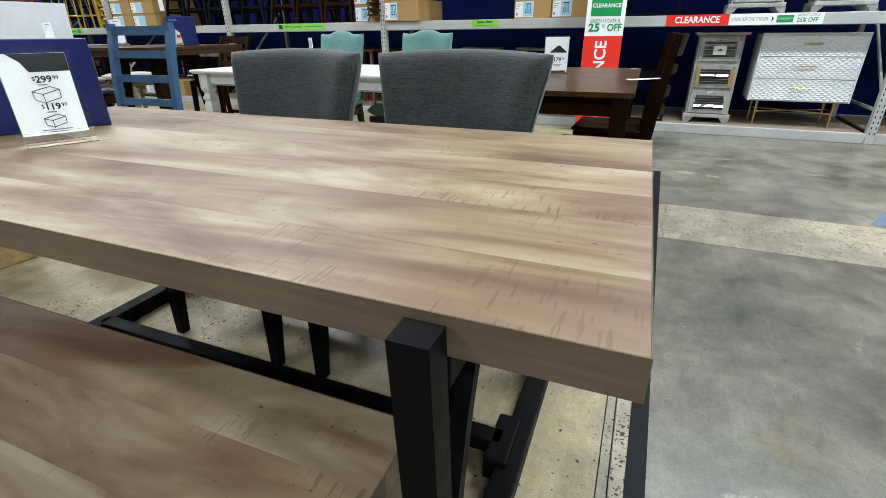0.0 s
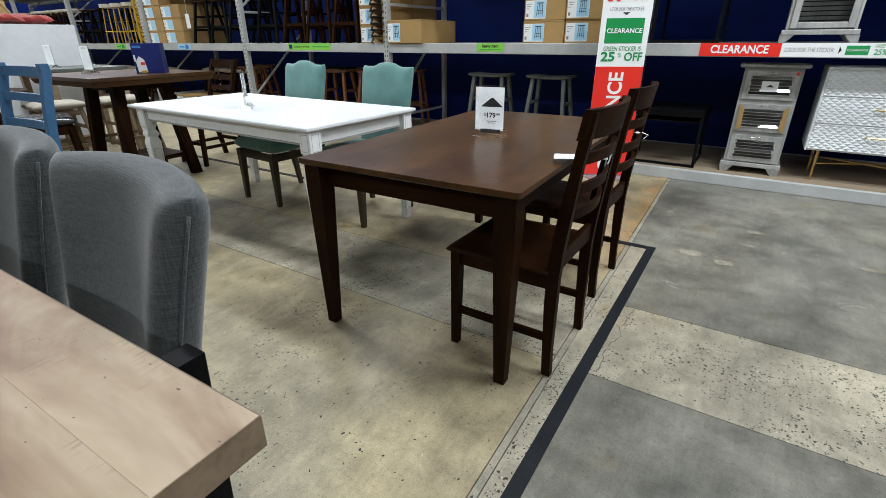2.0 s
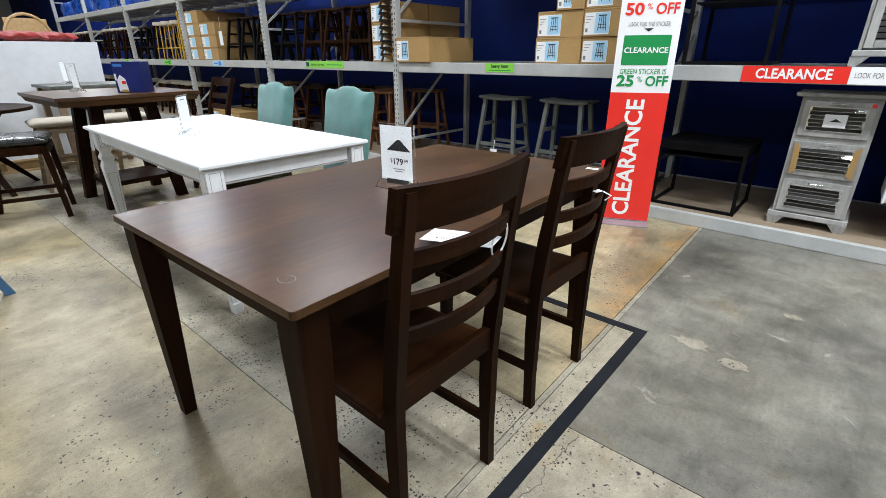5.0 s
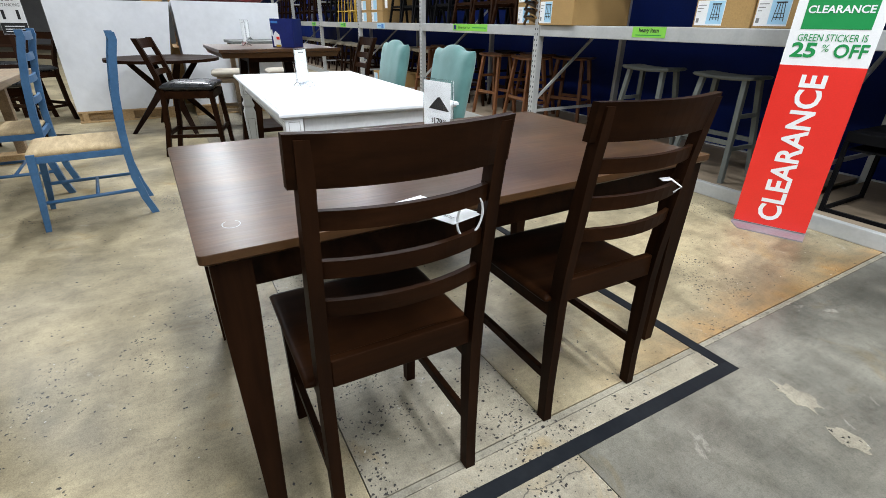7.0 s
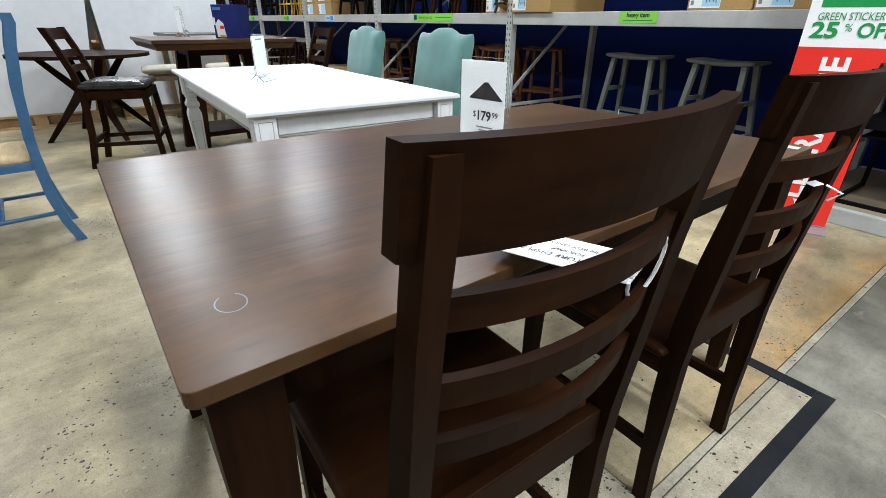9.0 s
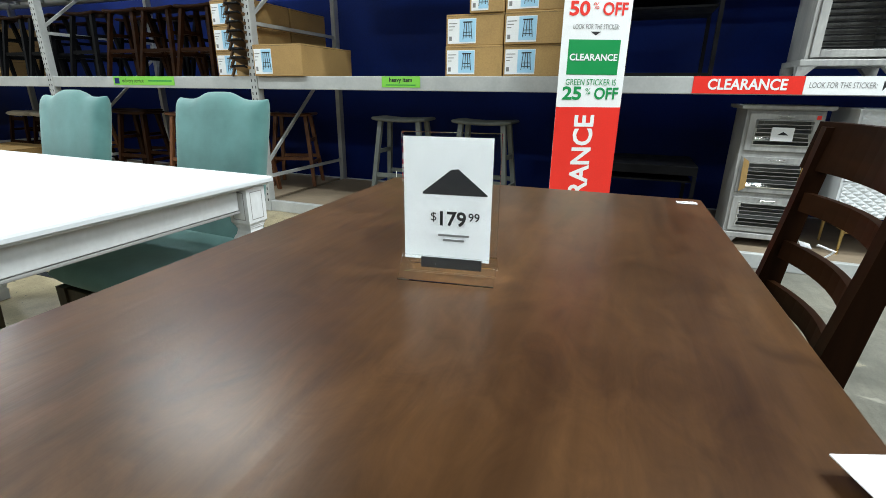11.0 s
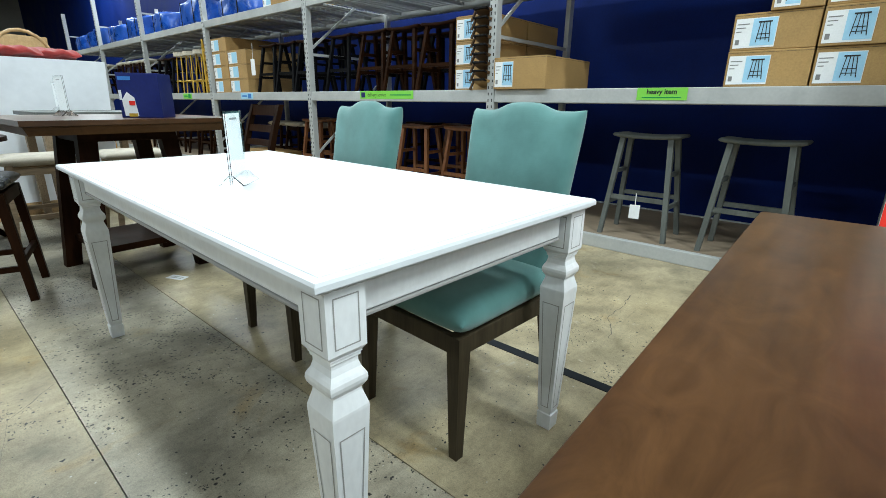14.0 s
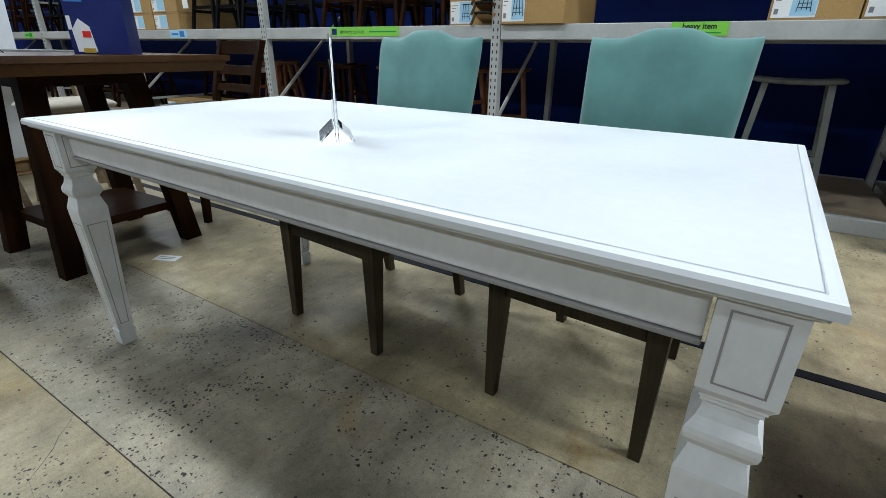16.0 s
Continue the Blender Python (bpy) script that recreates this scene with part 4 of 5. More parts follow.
def card_brown(card):
    y = -0.0013
    poly("house_shape", [(-0.044, 0.135), (0.001, 0.171), (0.012, 0.172), (0.0575, 0.134), (0.0575, 0.132), (-0.044, 0.132)], y, INK, card)
    price(card, "179", "99", 0.003, 0.093, 0.03)
    for z, w in ((0.067, 0.05), (0.059, 0.034)):
        sheet(0.006 - w / 2, 0.006 + w / 2, z - 0.0015, z + 0.0015, y, GREY_INK, card, "bar")
    sheet(-0.045, 0.053, 0.012, 0.03, -0.0075, INK, card, "strip")


def card_oak(card):
    y = -0.0013
    poly("house_shape", [(-0.018, 0.176), (-0.03, 0.2), (-0.052, 0.2185), (0.0635, 0.2185), (0.0635, 0.176)], y, INK, card)
    price(card, "299", "99", 0.006, 0.158, 0.021)
    price(card, "119", "99", 0.006, 0.092, 0.021)
    for z, s in ((0.125, 1.0), (0.06, 0.8)):
        for a, b in (((-0.026, 0.006), (0.012, 0.016)), ((0.012, 0.016), (0.03, 0.008)), ((-0.026, 0.006), (-0.006, -0.002)), ((-0.006, -0.002), (0.03, 0.008)),
                     ((-0.026, 0.006), (-0.024, -0.014)), ((-0.006, -0.002), (-0.005, -0.024)), ((0.03, 0.008), (0.029, -0.012)), ((-0.024, -0.014), (-0.005, -0.024)), ((-0.005, -0.022), (0.029, -0.012))):
            part("line", bar((a[0] * s, y, z + a[1] * s), (b[0] * s, y, z + b[1] * s), 0.001, 0.0015, 0), INK, card)
    for z, w in ((0.146, 0.02), (0.08, 0.02), (0.036, 0.062), (0.03, 0.04)):
        sheet(-w / 2, w / 2, z - 0.0012, z + 0.0012, y, GREY_INK, card, "bar")


def blank_card(card):
    sheet(-0.03, 0.03, 0.2, 0.206, -0.0013, GREY_INK, card, "bar")


sign_holder(pose(-0.59, 3.108, 0.7605, 0, 0, 9), "clear acrylic sign holder with a white price card on brown wood", card_brown)
sign_holder(pose(-1.423, 0.77, 0.7605, 0, 0, 65), "clear acrylic sign holder with a two-price card on the oak table", card_oak)
sign_holder(pose(-2.42, 3.122, 0.766, 0, 0, 136.5), "clear acrylic sign holder holding a white card on the white table", blank_card)
sign_holder(pose(-4.5, 3.1, 0.925, 0, 0, 5), "clear acrylic sign holder with a white card on the tall table", blank_card)
sign_holder(pose(-5.95, 3.35, 0.925, 0, 0, 5), "clear acrylic sign holder with a white card beyond the tall table", blank_card)


def banner():
    b = thing("banner_stand", pose(-0.593, 5.487, 0, 0, 0, 22.7), "tall red and white clearance banner on a silver foot", "banner")
    w, y = 0.194, -0.002
    part("foot", soften(loft(B(), [[Vector((x, y, z)) for x, y in ((-0.2, 0.09), (-0.2, -0.03), (-0.15, -0.13), (0.19, -0.13), (0.2, 0.09))] for z in (0, 0.008)]), 0.002), FOOT_GREY, b, "flat silver-grey foot plate")
    part("pole", rod([(0, 0.012, 0.012), (0, 0.012, 2.0)], 0.009, 8), CHROME, b)
    panel = sheet(-w, w, 0.014, 2.0, 0.0, PAPER, b, "panel", 0.003)
    sheet(-w, w, 0.016, 0.955, y, RED, panel, "red_field", 0.001)
    sheet(-w, w, 1.61, 1.999, y, RED, panel, "red_field", 0.001)
    text("CLEARANCE", 0.163, PAPER, panel, Matrix.Translation((-0.01, -0.004, 0.48)) @ FACE @ pose(0, 0, 0, 0, 0, 90), spread=0.94, bold=0.004)
    part("green_field", soften(slab(-0.15, 0.15, -0.0035, -0.001, 1.137, 1.326, 0), 0.0008, 1), GREEN, panel)
    text("CLEARANCE", 0.05, PAPER, panel, at(0, -0.005, 1.23), bold=0.0012)
    text("GREEN STICKER IS", 0.05, GREEN, panel, at(0, -0.004, 1.094), spread=0.74)
    text("25", 0.1, GREEN, panel, at(-0.105, -0.004, 1.03), spread=1.18, bold=0.003)
    text("%", 0.05, GREEN, panel, at(-0.012, -0.004, 1.044))
    text("OFF", 0.092, GREEN, panel, at(0.098, -0.004, 1.03), spread=0.9, bold=0.002)
    text("LOOK FOR THE STICKER:", 0.038, GREY_INK, panel, at(0, -0.004, 1.392), spread=0.62)
    poly("arrow", [(-0.03, 1.368), (0.03, 1.368), (0, 1.348)], y - 0.001, INK, panel)
    text("50", 0.1, RED, panel, at(-0.105, -0.004, 1.482), spread=1.18, bold=0.003)
    text("%", 0.05, RED, panel, at(-0.012, -0.004, 1.498))
    text("OFF", 0.092, RED, panel, at(0.098, -0.004, 1.482), spread=0.9, bold=0.002)
    text("RED STICKER IS", 0.05, RED, panel, at(0, -0.004, 1.56), spread=0.78)
    text("CLEARANCE", 0.058, PAPER, panel, at(0, -0.005, 1.78), bold=0.0012)


def shelf_signs():
    y = RACK_Y - 0.002
    red = thing("shelf_sign", pose(0.012, 0, 0.003), "red clearance strip on the shelf edge", "sign", "shelf edge signs")
    p = sheet(-0.04, 0.51, 1.037, 1.133, y, RED, red, "strip", 0.002)
    text("CLEARANCE", 0.082, PAPER, p, at(0.235, y - 0.002, 1.085), spread=0.86, bold=0.0022)
    w = thing("shelf_sign", pose(0.012, 0, 0.003), "white strip with a green sticker note on the shelf edge", "sign", "shelf edge signs")
    p = sheet(0.512, 1.26, 1.037, 1.133, y, PAPER, w, "strip", 0.002)
    text("LOOK FOR THE STICKER:", 0.043, GREY_INK, p, at(0.685, y - 0.002, 1.085), spread=0.62)
    poly("arrow", [(0.86, 1.058), (0.876, 1.085), (0.86, 1.112)], y - 0.002, INK, p)
    sheet(0.9, 1.03, 1.055, 1.115, y - 0.0015, GREEN, p, "green_field")
    text("CLEARANCE", 0.021, PAPER, p, at(0.965, y - 0.003, 1.085))
    text("GREEN STICKER IS", 0.03, GREEN, p, at(1.14, y - 0.002, 1.112), spread=0.7)
    text("25% OFF", 0.052, GREEN, p, at(1.14, y - 0.002, 1.072), spread=0.85, bold=0.001)
    for x, body, wide in ((-1.944, "heavy item", 0.31), (-4.574, "delivery service", 0.78)):
        s = thing("shelf_tag", pose(x, y, 1.096), "lime green printed tag on the shelf edge", "label", "lime shelf tags")
        p = sheet(-wide / 2, wide / 2, -0.038, 0.038, 0, LIME, s, "card", 0.002)
        if wide < 0.5:
            text(body, 0.043, INK, p, at(0, -0.002, 0.013), bold=0.0012)
            sheet(-0.12, 0.12, -0.024, -0.018, -0.0015, GREEN, p, "bar")
        else:
            text(body, 0.05, INK, p, at(-0.13, -0.002, 0.0), spread=0.9)
            sheet(-0.37, -0.31, -0.025, 0.025, -0.0015, NAVY_CARD, p, "mark")
            sheet(0.07, 0.36, -0.006, 0.004, -0.0015, GREEN, p, "bar")
    for x, mat, label in ((-7.4, SKY_PRINT, "pale blue"), (-9.4, LIME, "lime green"), (-11.6, LIME, "lime green"), (-14.2, LIME, "lime green")):
        s = thing("shelf_tag", pose(x, y, 1.086), f"{label} printed tag on the shelf edge", "label", "far shelf tags")
        p = sheet(-0.17, 0.17, -0.04, 0.04, 0, mat, s, "card", 0.002)
        sheet(-0.13, 0.0, -0.01, 0.01, -0.0015, BLUE_PRINT if mat is SKY_PRINT else GREEN, p, "bar")
        sheet(0.03, 0.12, -0.03, 0.03, -0.0015, BLUE_PRINT if mat is SKY_PRINT else GREEN, p, "bar")


banner()
shelf_signs()


# ---- case furniture on the rack ----
def mirror_cabinet():
    c = thing("cabinet", pose(0.52, 5.885, 0.0905, 0, 0, 0), "silver-washed cabinet with three mirrored fretwork drawers", "cabinet")
    w = 0.203
    part("body", slab(-w, w, 0.02, 0.36, 0.09, 0.86, 0.004), SILVER_WOOD, c)
    part("top", soften(loft(B(), [rect(0, 0.185, z, 2 * h, 0.4 + 2 * (h - 0.24)) for z, h in ((0.86, 0.225), (0.868, 0.238), (0.885, 0.24))]), 0.003), SILVER_WOOD, c)
    part("plinth", slab(-w - 0.02, w + 0.02, 0.0, 0.38, 0.055, 0.09, 0.005), SILVER_WOOD, c)
    for sx in (-1, 1):
        for y in (0.03, 0.33):
            part("foot", sticks((sx * (w - 0.015), y, 0, 0.05, 0.05), (sx * (w - 0.03), y, 0.055, 0.1, 0.07)), SILVER_WOOD, c)
    for z0, z1 in ((0.615, 0.84), (0.355, 0.58), (0.1, 0.325)):
        d = part("drawer", slab(-w + 0.02, w - 0.02, 0.004, 0.02, z0, z1, 0.003), SILVER_WOOD, c)
        part("mirror", slab(-w + 0.055, w - 0.055, -0.0005, 0.005, z0 + 0.035, z1 - 0.035, 0), MIRROR, d, "mirror panel")
        for k in range(7):
            z = z0 + 0.04 + k * (z1 - z0 - 0.08) / 6
            part("fret_bar", bar((-w + 0.055, -0.004, z), (w - 0.055, -0.004, z), 0.003, 0.0026, 0), SILVER_WOOD, d)
            if k < 6:
                h = (z1 - z0 - 0.08) / 6 - 0.004
                strip = bar((-w + 0.062 + 0.006 * (k % 2), 0.0, 0), (w - 0.062 - 0.005 * (k % 3), 0.0, 0), 0.0014, h, 0)
                strip.transform(pose(0, -0.0035, z + 0.5 * h + 0.002, -9 - 2.5 * ((k * 5 + int(z0 * 100)) % 4), 0, 0))
                part("mirror_strip", strip, MIRROR, d, "narrow tilted mirror strip")
        part("handle", rod([(-0.04, -0.004, z1 - 0.014), (-0.038, -0.02, z1 - 0.016), (0.038, -0.02, z1 - 0.016), (0.04, -0.004, z1 - 0.014)], 0.004, 6), CHROME, d, "small metal pull")
    for sx in (-1, 1):
        poly("card_corner", [(sx * (w - 0.035), 0.36), (sx * (w - 0.07), 0.385), (sx * (w - 0.062), 0.55), (sx * (w - 0.03), 0.572)][::sx], -0.009, CARTON, c)
    poly("sticker", [(w - 0.05, 0.81), (w - 0.028, 0.81), (w - 0.028, 0.832), (w - 0.05, 0.832)], -0.003, RED, c)
    tag = part("price_tag", slab(-0.06, 0.055, -0.012, -0.0105, 0.68, 0.76, 0), PAPER, c, "white house-shaped price tag")
    poly("house_shape", [(-0.03, 0.715), (0, 0.735), (0.03, 0.715)], -0.0125, INK, tag)


def quilted(x0, x1, z0, z1, nx, nz, y, depth):
    """A panel of raised diamonds."""
    bm = B()
    dx, dz = (x1 - x0) / nx, (z1 - z0) / nz
    grid = {}
    key = lambda i, j: grid.setdefault((i, j), bm.verts.new((x0 + i * dx / 2, y, z0 + j * dz / 2)))
    for i in range(2 * nx + 1):
        for j in range(2 * nz + 1):
            if (i + j) % 2:
                continue
            ring = [(i - 1, j), (i, j - 1), (i + 1, j), (i, j + 1)]
            ring = [(min(max(a, 0), 2 * nx), min(max(b, 0), 2 * nz)) for a, b in ring]
            if len(set(ring)) < 3:
                continue
            c = bm.verts.new((x0 + i * dx / 2, y - depth, z0 + j * dz / 2))
            for a, b in zip(ring, ring[1:] + ring[:1]):
                if a != b and (a[0] - i) * (b[1] - j) != (a[1] - j) * (b[0] - i):
                    bm.faces.new((key(*a), key(*b), c))
    return bm


def white_dresser():
    c = thing("dresser", pose(1.288, 5.87, 0.0905), "white three-drawer dresser with quilted fronts on brass legs", "dresser")
    w, z0, z1 = 0.425, 0.25, 0.875
    part("body", slab(-w, w, 0.012, 0.42, z0, z1, 0.004), WHITE, c)
    h = (z1 - z0 - 0.03) / 3
    for k in range(3):
        a = z0 + 0.01 + k * (h + 0.005)
        d = part("drawer", slab(-w + 0.012, w - 0.012, 0.0, 0.014, a, a + h, 0.003), WHITE, c)
        part("diamond_front", quilted(-w + 0.018, w - 0.018, a + 0.006, a + h - 0.006, 15, 5, 0.0, 0.007), WHITE, d)
        part("handle", rod([(-0.07, -0.004, a + h * 0.6), (-0.07, -0.024, a + h * 0.6), (0.07, -0.024, a + h * 0.6), (0.07, -0.004, a + h * 0.6)], 0.005, 6), BRASS, d, "brass bar handle")
    for sx in (-1, 1):
        part("stile", slab(sx * (w - 0.006) - 0.006, sx * (w - 0.006) + 0.006, -0.008, 0.0118, z0, z1, 0.002), WHITE, c)
    part("top_edge", slab(-w + 0.0122, w - 0.0122, -0.008, 0.0118, z1 - 0.014, z1, 0.002), WHITE, c)
    for sx in (-1, 1):
        for y in (0.05, 0.37):
            part("leg", rod([(sx * (w - 0.1), y, 0), (sx * (w - 0.1), y, z0)], 0.007, 8, 0.013), BRASS, c)
        part("brace", rod([(sx * (w - 0.1), 0.05, 0.14), (-sx * (w - 0.1), 0.37, 0.14)], 0.006, 6), BRASS, c)
        part("end_rail", rod([(sx * (w - 0.1), 0.06, 0.155), (sx * (w - 0.1), 0.36, 0.155)], 0.006, 6), BRASS, c)


def black_desk(z, x0=-0.5, x1=0.1):
    c = thing("side_table", pose(0, 0, z), "black metal frame table on the storage rack", "table", "black tables")
    part("tabletop", slab(x0, x1, 5.84, 6.4, 0.44, 0.5, 0.004), BLACK_METAL, c)
    for x in (x0 + 0.012, x1 - 0.012):
        for y in (5.852, 6.388):
            part("leg", slab(x - 0.012, x + 0.012, y - 0.012, y + 0.012, 0, 0.439, 0.002), BLACK_METAL, c)
        part("floor_rail", bar((x, 5.865, 0.012), (x, 6.375, 0.012), 0.02, 0.022), BLACK_METAL, c)
    part("shelf", slab(x0 + 0.025, x1 - 0.025, 5.865, 6.375, 0.39, 0.402, 0), BLACK_METAL, c)
    part("floor_rail", bar((x0 + 0.025, 5.852, 0.012), (x1 - 0.025, 5.852, 0.012), 0.02, 0.022), BLACK_METAL, c)


def louvre_cabinet(x, label):
    c = thing("cabinet", pose(x, 5.8, 1.1355), label, "cabinet", "grey louvred cabinets")
    w = 0.215
    part("side_panel", slab(-w, -w + 0.02, 0.015, 0.36, 0.09, 0.8, 0.003), SILVER_WOOD, c)
    part("side_panel", slab(w - 0.02, w, 0.015, 0.36, 0.09, 0.8, 0.003), SILVER_WOOD, c)
    part("back_panel", slab(-w + 0.02, w - 0.02, 0.34, 0.355, 0.09, 0.8, 0), SILVER_WOOD, c)
    part("top", slab(-w - 0.02, w + 0.02, -0.005, 0.375, 0.8, 0.825), SILVER_WOOD, c)
    part("plinth", slab(-w - 0.02, w + 0.02, -0.005, 0.375, 0.055, 0.09, 0.005), SILVER_WOOD, c)
    for sx in (-1, 1):
        for y in (0.03, 0.33):
            part("foot", sticks((sx * (w + 0.005), y, 0, 0.04, 0.045), (sx * (w - 0.02), y, 0.055, 0.09, 0.06)), SILVER_WOOD, c)
    d = part("door", slab(-w + 0.022, -w + 0.065, 0.0, 0.018, 0.1, 0.79, 0.003), SILVER_WOOD, c)
    for a, b, e, f in ((w - 0.065, w - 0.022, 0.1, 0.79), (-w + 0.065, w - 0.065, 0.1, 0.14), (-w + 0.065, w - 0.065, 0.75, 0.79)):
        part("door_frame", slab(a, b, 0.0, 0.018, e, f, 0.003), SILVER_WOOD, d)
    for k in range(19):
        z = 0.15 + k * 0.032
        part("slat", bar((-w + 0.065, 0.012, z), (w - 0.065, 0.012, z), 0.018, 0.006, 0), BLACK_METAL, d)
    part("latch", slab(w - 0.06, w - 0.045, -0.016, 0.0, 0.36, 0.43, 0.003), CHROME, d)


mirror_cabinet()
white_dresser()
black_desk(0.0905)
black_desk(1.1355, -0.45, 0.08)
louvre_cabinet(0.735, "silver-washed cabinet with a dark louvred door on the shelf")
louvre_cabinet(1.42, "silver-washed cabinet with a dark louvred door beside another")


# ---- stools and cartons on the rack ----
def fill_rack():
    lo, hi = 0.0905, 1.1355
    stool(-2.065, 6.0, lo, 1, GREY_STOOL, GREY_STOOL, "grey painted saddle-seat bar stool on the lower deck", w=0.47, h=0.742)
    stool(-1.372, 5.99, lo, -1, GREY_STOOL, GREY_STOOL, "grey painted saddle-seat bar stool on the lower deck", w=0.47, h=0.742)
    cher = "cherry brown wooden saddle stool on the lower deck"
    for x, y, t in ((-4.37, 6.0, 4), (-3.76, 6.02, -6), (-3.55, 6.5, 20), (-4.2, 6.5, 0), (-6.15, 6.0, 0), (-6.55, 6.45, 0)):
        stool(x, y, lo, t, CHERRY, CHERRY, cher)
    dk = "dark brown wooden saddle stool on the lower deck"
    for x, y, t in ((-5.1, 6.0, 3), (-4.78, 6.5, -5), (-5.5, 6.3, 8)):
        stool(x, y, lo, t, ESPRESSO_DARK, ESPRESSO_DARK, dk)
    up = "brown wooden counter stool stored on the shelf"
    for x in (-4.95, -4.5, -4.03):
        stool(x, 5.98, hi, 0, ESPRESSO, ESPRESSO, up, 0.6, 0.44, 0.22, "stored counter stools")
    # Darkest tones on stored stools put the rack's inner shade into their colour.
    bk = "black wooden counter stool stored on the shelf"
    for x, y in ((-5.5, 5.98), (-5.45, 6.45), (-4.9, 6.5), (-4.45, 6.5), (-4.0, 6.5), (-6.15, 5.98), (-6.6, 5.98), (-7.05, 5.98), (-6.3, 6.5), (-6.9, 6.5)):
        stool(x, y, hi, 0, ESPRESSO_DARK, BLACK_METAL, bk, 0.6, 0.42, 0.22, "stored counter stools")
    for k, (x0, x1) in enumerate(((-1.612, -1.205), (-1.197, -0.792))):
        for n in range(3):
            off = 0.17 if (n == 2 and k == 0) else 0.0
            carton(x0 + off, x1, 5.75 + 0.012 * ((n + k) % 2), 6.3, hi + n * 0.199, hi + n * 0.199 + 0.197, 0.5, 0)
    carton(-3.245, -2.775, 5.68, 6.4, hi, hi + 0.236, 0.36, 0, True)
    for n in range(3):
        carton(-3.75, -3.36, 5.8, 6.32, hi + n * 0.199, hi + n * 0.199 + 0.197, 0.5, 0)
        carton(-3.75, -3.36, 6.34, 6.88, hi + n * 0.199, hi + n * 0.199 + 0.197, 0, 0)
    for k, (x0, x1) in enumerate(((-8.43, -7.96), (-7.94, -7.42))):
        for n in range(4 - k):
            carton(x0, x1, 5.76, 6.6, hi + n * 0.187, hi + n * 0.187 + 0.185, 0.5, 0, False)
    for x0, x1, z in ((-8.2, -7.75, lo), (-7.7, -7.25, lo)):
        carton(x0, x1, 5.85, 6.4, z, z + 0.22, 0.4, 0, False)
    for x in (-9.25, -9.65, -10.05):
        wire_stool(x, 6.0, hi)
    for x, y in ((-10.5, 6.0), (-10.85, 6.0), (-9.3, 6.5), (-9.8, 6.5), (-10.4, 6.5)):
        stool(x, y, hi, 0, ESPRESSO_DARK, BLACK_METAL, bk, 0.6, 0.42, 0.22, "stored counter stools")
    pale = "dark wooden counter stool with a pale padded seat"
    for x in (-11.5, -12.0, -12.5, -13.0, -14.1, -14.6, -15.1, -15.7):
        stool(x, 6.0, hi, 0, BEIGE_CLOTH, ESPRESSO_DARK, pale, 0.62, 0.42, 0.36, "padded counter stools", False)
    for x in (-7.0, -7.5, -8.0, -9.0, -9.5, -10.0, -10.6, -11.6, -12.2, -12.8, -13.2, -14.2, -14.8, -15.4):
        stool(x, 6.15 if x < -8 else 6.6, lo, 0, BEIGE_CLOTH, ESPRESSO_DARK, pale, 0.62, 0.42, 0.36, "padded counter stools", False)


def seat_stack():
    """Chair seats hung one over the other, tilted, in front of the cartons."""
    s = thing("stool_stack", pose(-3.38, 5.74, 1.1355), "leaning stack of wooden seats with black webbing", "stool stack")
    for k in range(9):
        z = 0.05 + k * 0.066
        m = pose(0, 0, z, -18, 0, 0)
        bm = B()
        rings = [[Vector((x * 0.085 * q, y * 0.09 * q, zz)) for x, y in ((-1, -0.5), (-0.55, -1), (0.55, -1), (1, -0.5), (1, 1), (-1, 1))] for zz, q in ((-0.009, 0.9), (0.009, 1.0))]
        loft(bm, rings)
        bm.transform(m)
        shell = part("seat_shell", soften(bm, 0.004), CARTON if k == 0 else STACK_BROWN, s)
        web = B()
        box(web, (0, 0, -0.002), (0.13, 0.2, 0.012), m)
        part("webbing", web, BLACK_METAL, shell)
        part("slat", bar((-0.085, -0.03, z + 0.03), (-0.12, -0.04, z - 0.05), 0.03, 0.012), STACK_BROWN, s)


def gold_stack():
    s = thing("stool_stack", pose(-8.68, 5.78, 1.1355), "nested stack of yellow-gold metal stools", "stool stack")
    for k in range(5):
        z = 0.09 + k * 0.14
        part("seat_shell", bm_cup(z), GOLD_PAINT, s)
    part("frame", rod([(-0.16, 0.02, 0), (-0.2, 0.05, 0.78)], 0.016, 6), GOLD_PAINT, s)
    part("frame", rod([(-0.11, 0.0, 0), (-0.15, 0.03, 0.78)], 0.016, 6), GOLD_PAINT, s)
    part("post", rod([(0, 0.06, 0), (0, 0.06, 0.8)], 0.05, 10), ESPRESSO_DARK, s)


def bm_cup(z):
    n = 16
    ring = lambda r, y: [Vector((r * math.cos(2 * math.pi * k / n), y, z + r * 0.75 * math.sin(2 * math.pi * k / n))) for k in range(n)]
    return loft(B(), [ring(0.085, 0.06), ring(0.085, 0.0), ring(0.06, -0.015), ring(0.05, 0.02)])


fill_rack()
seat_stack()
gold_stack()


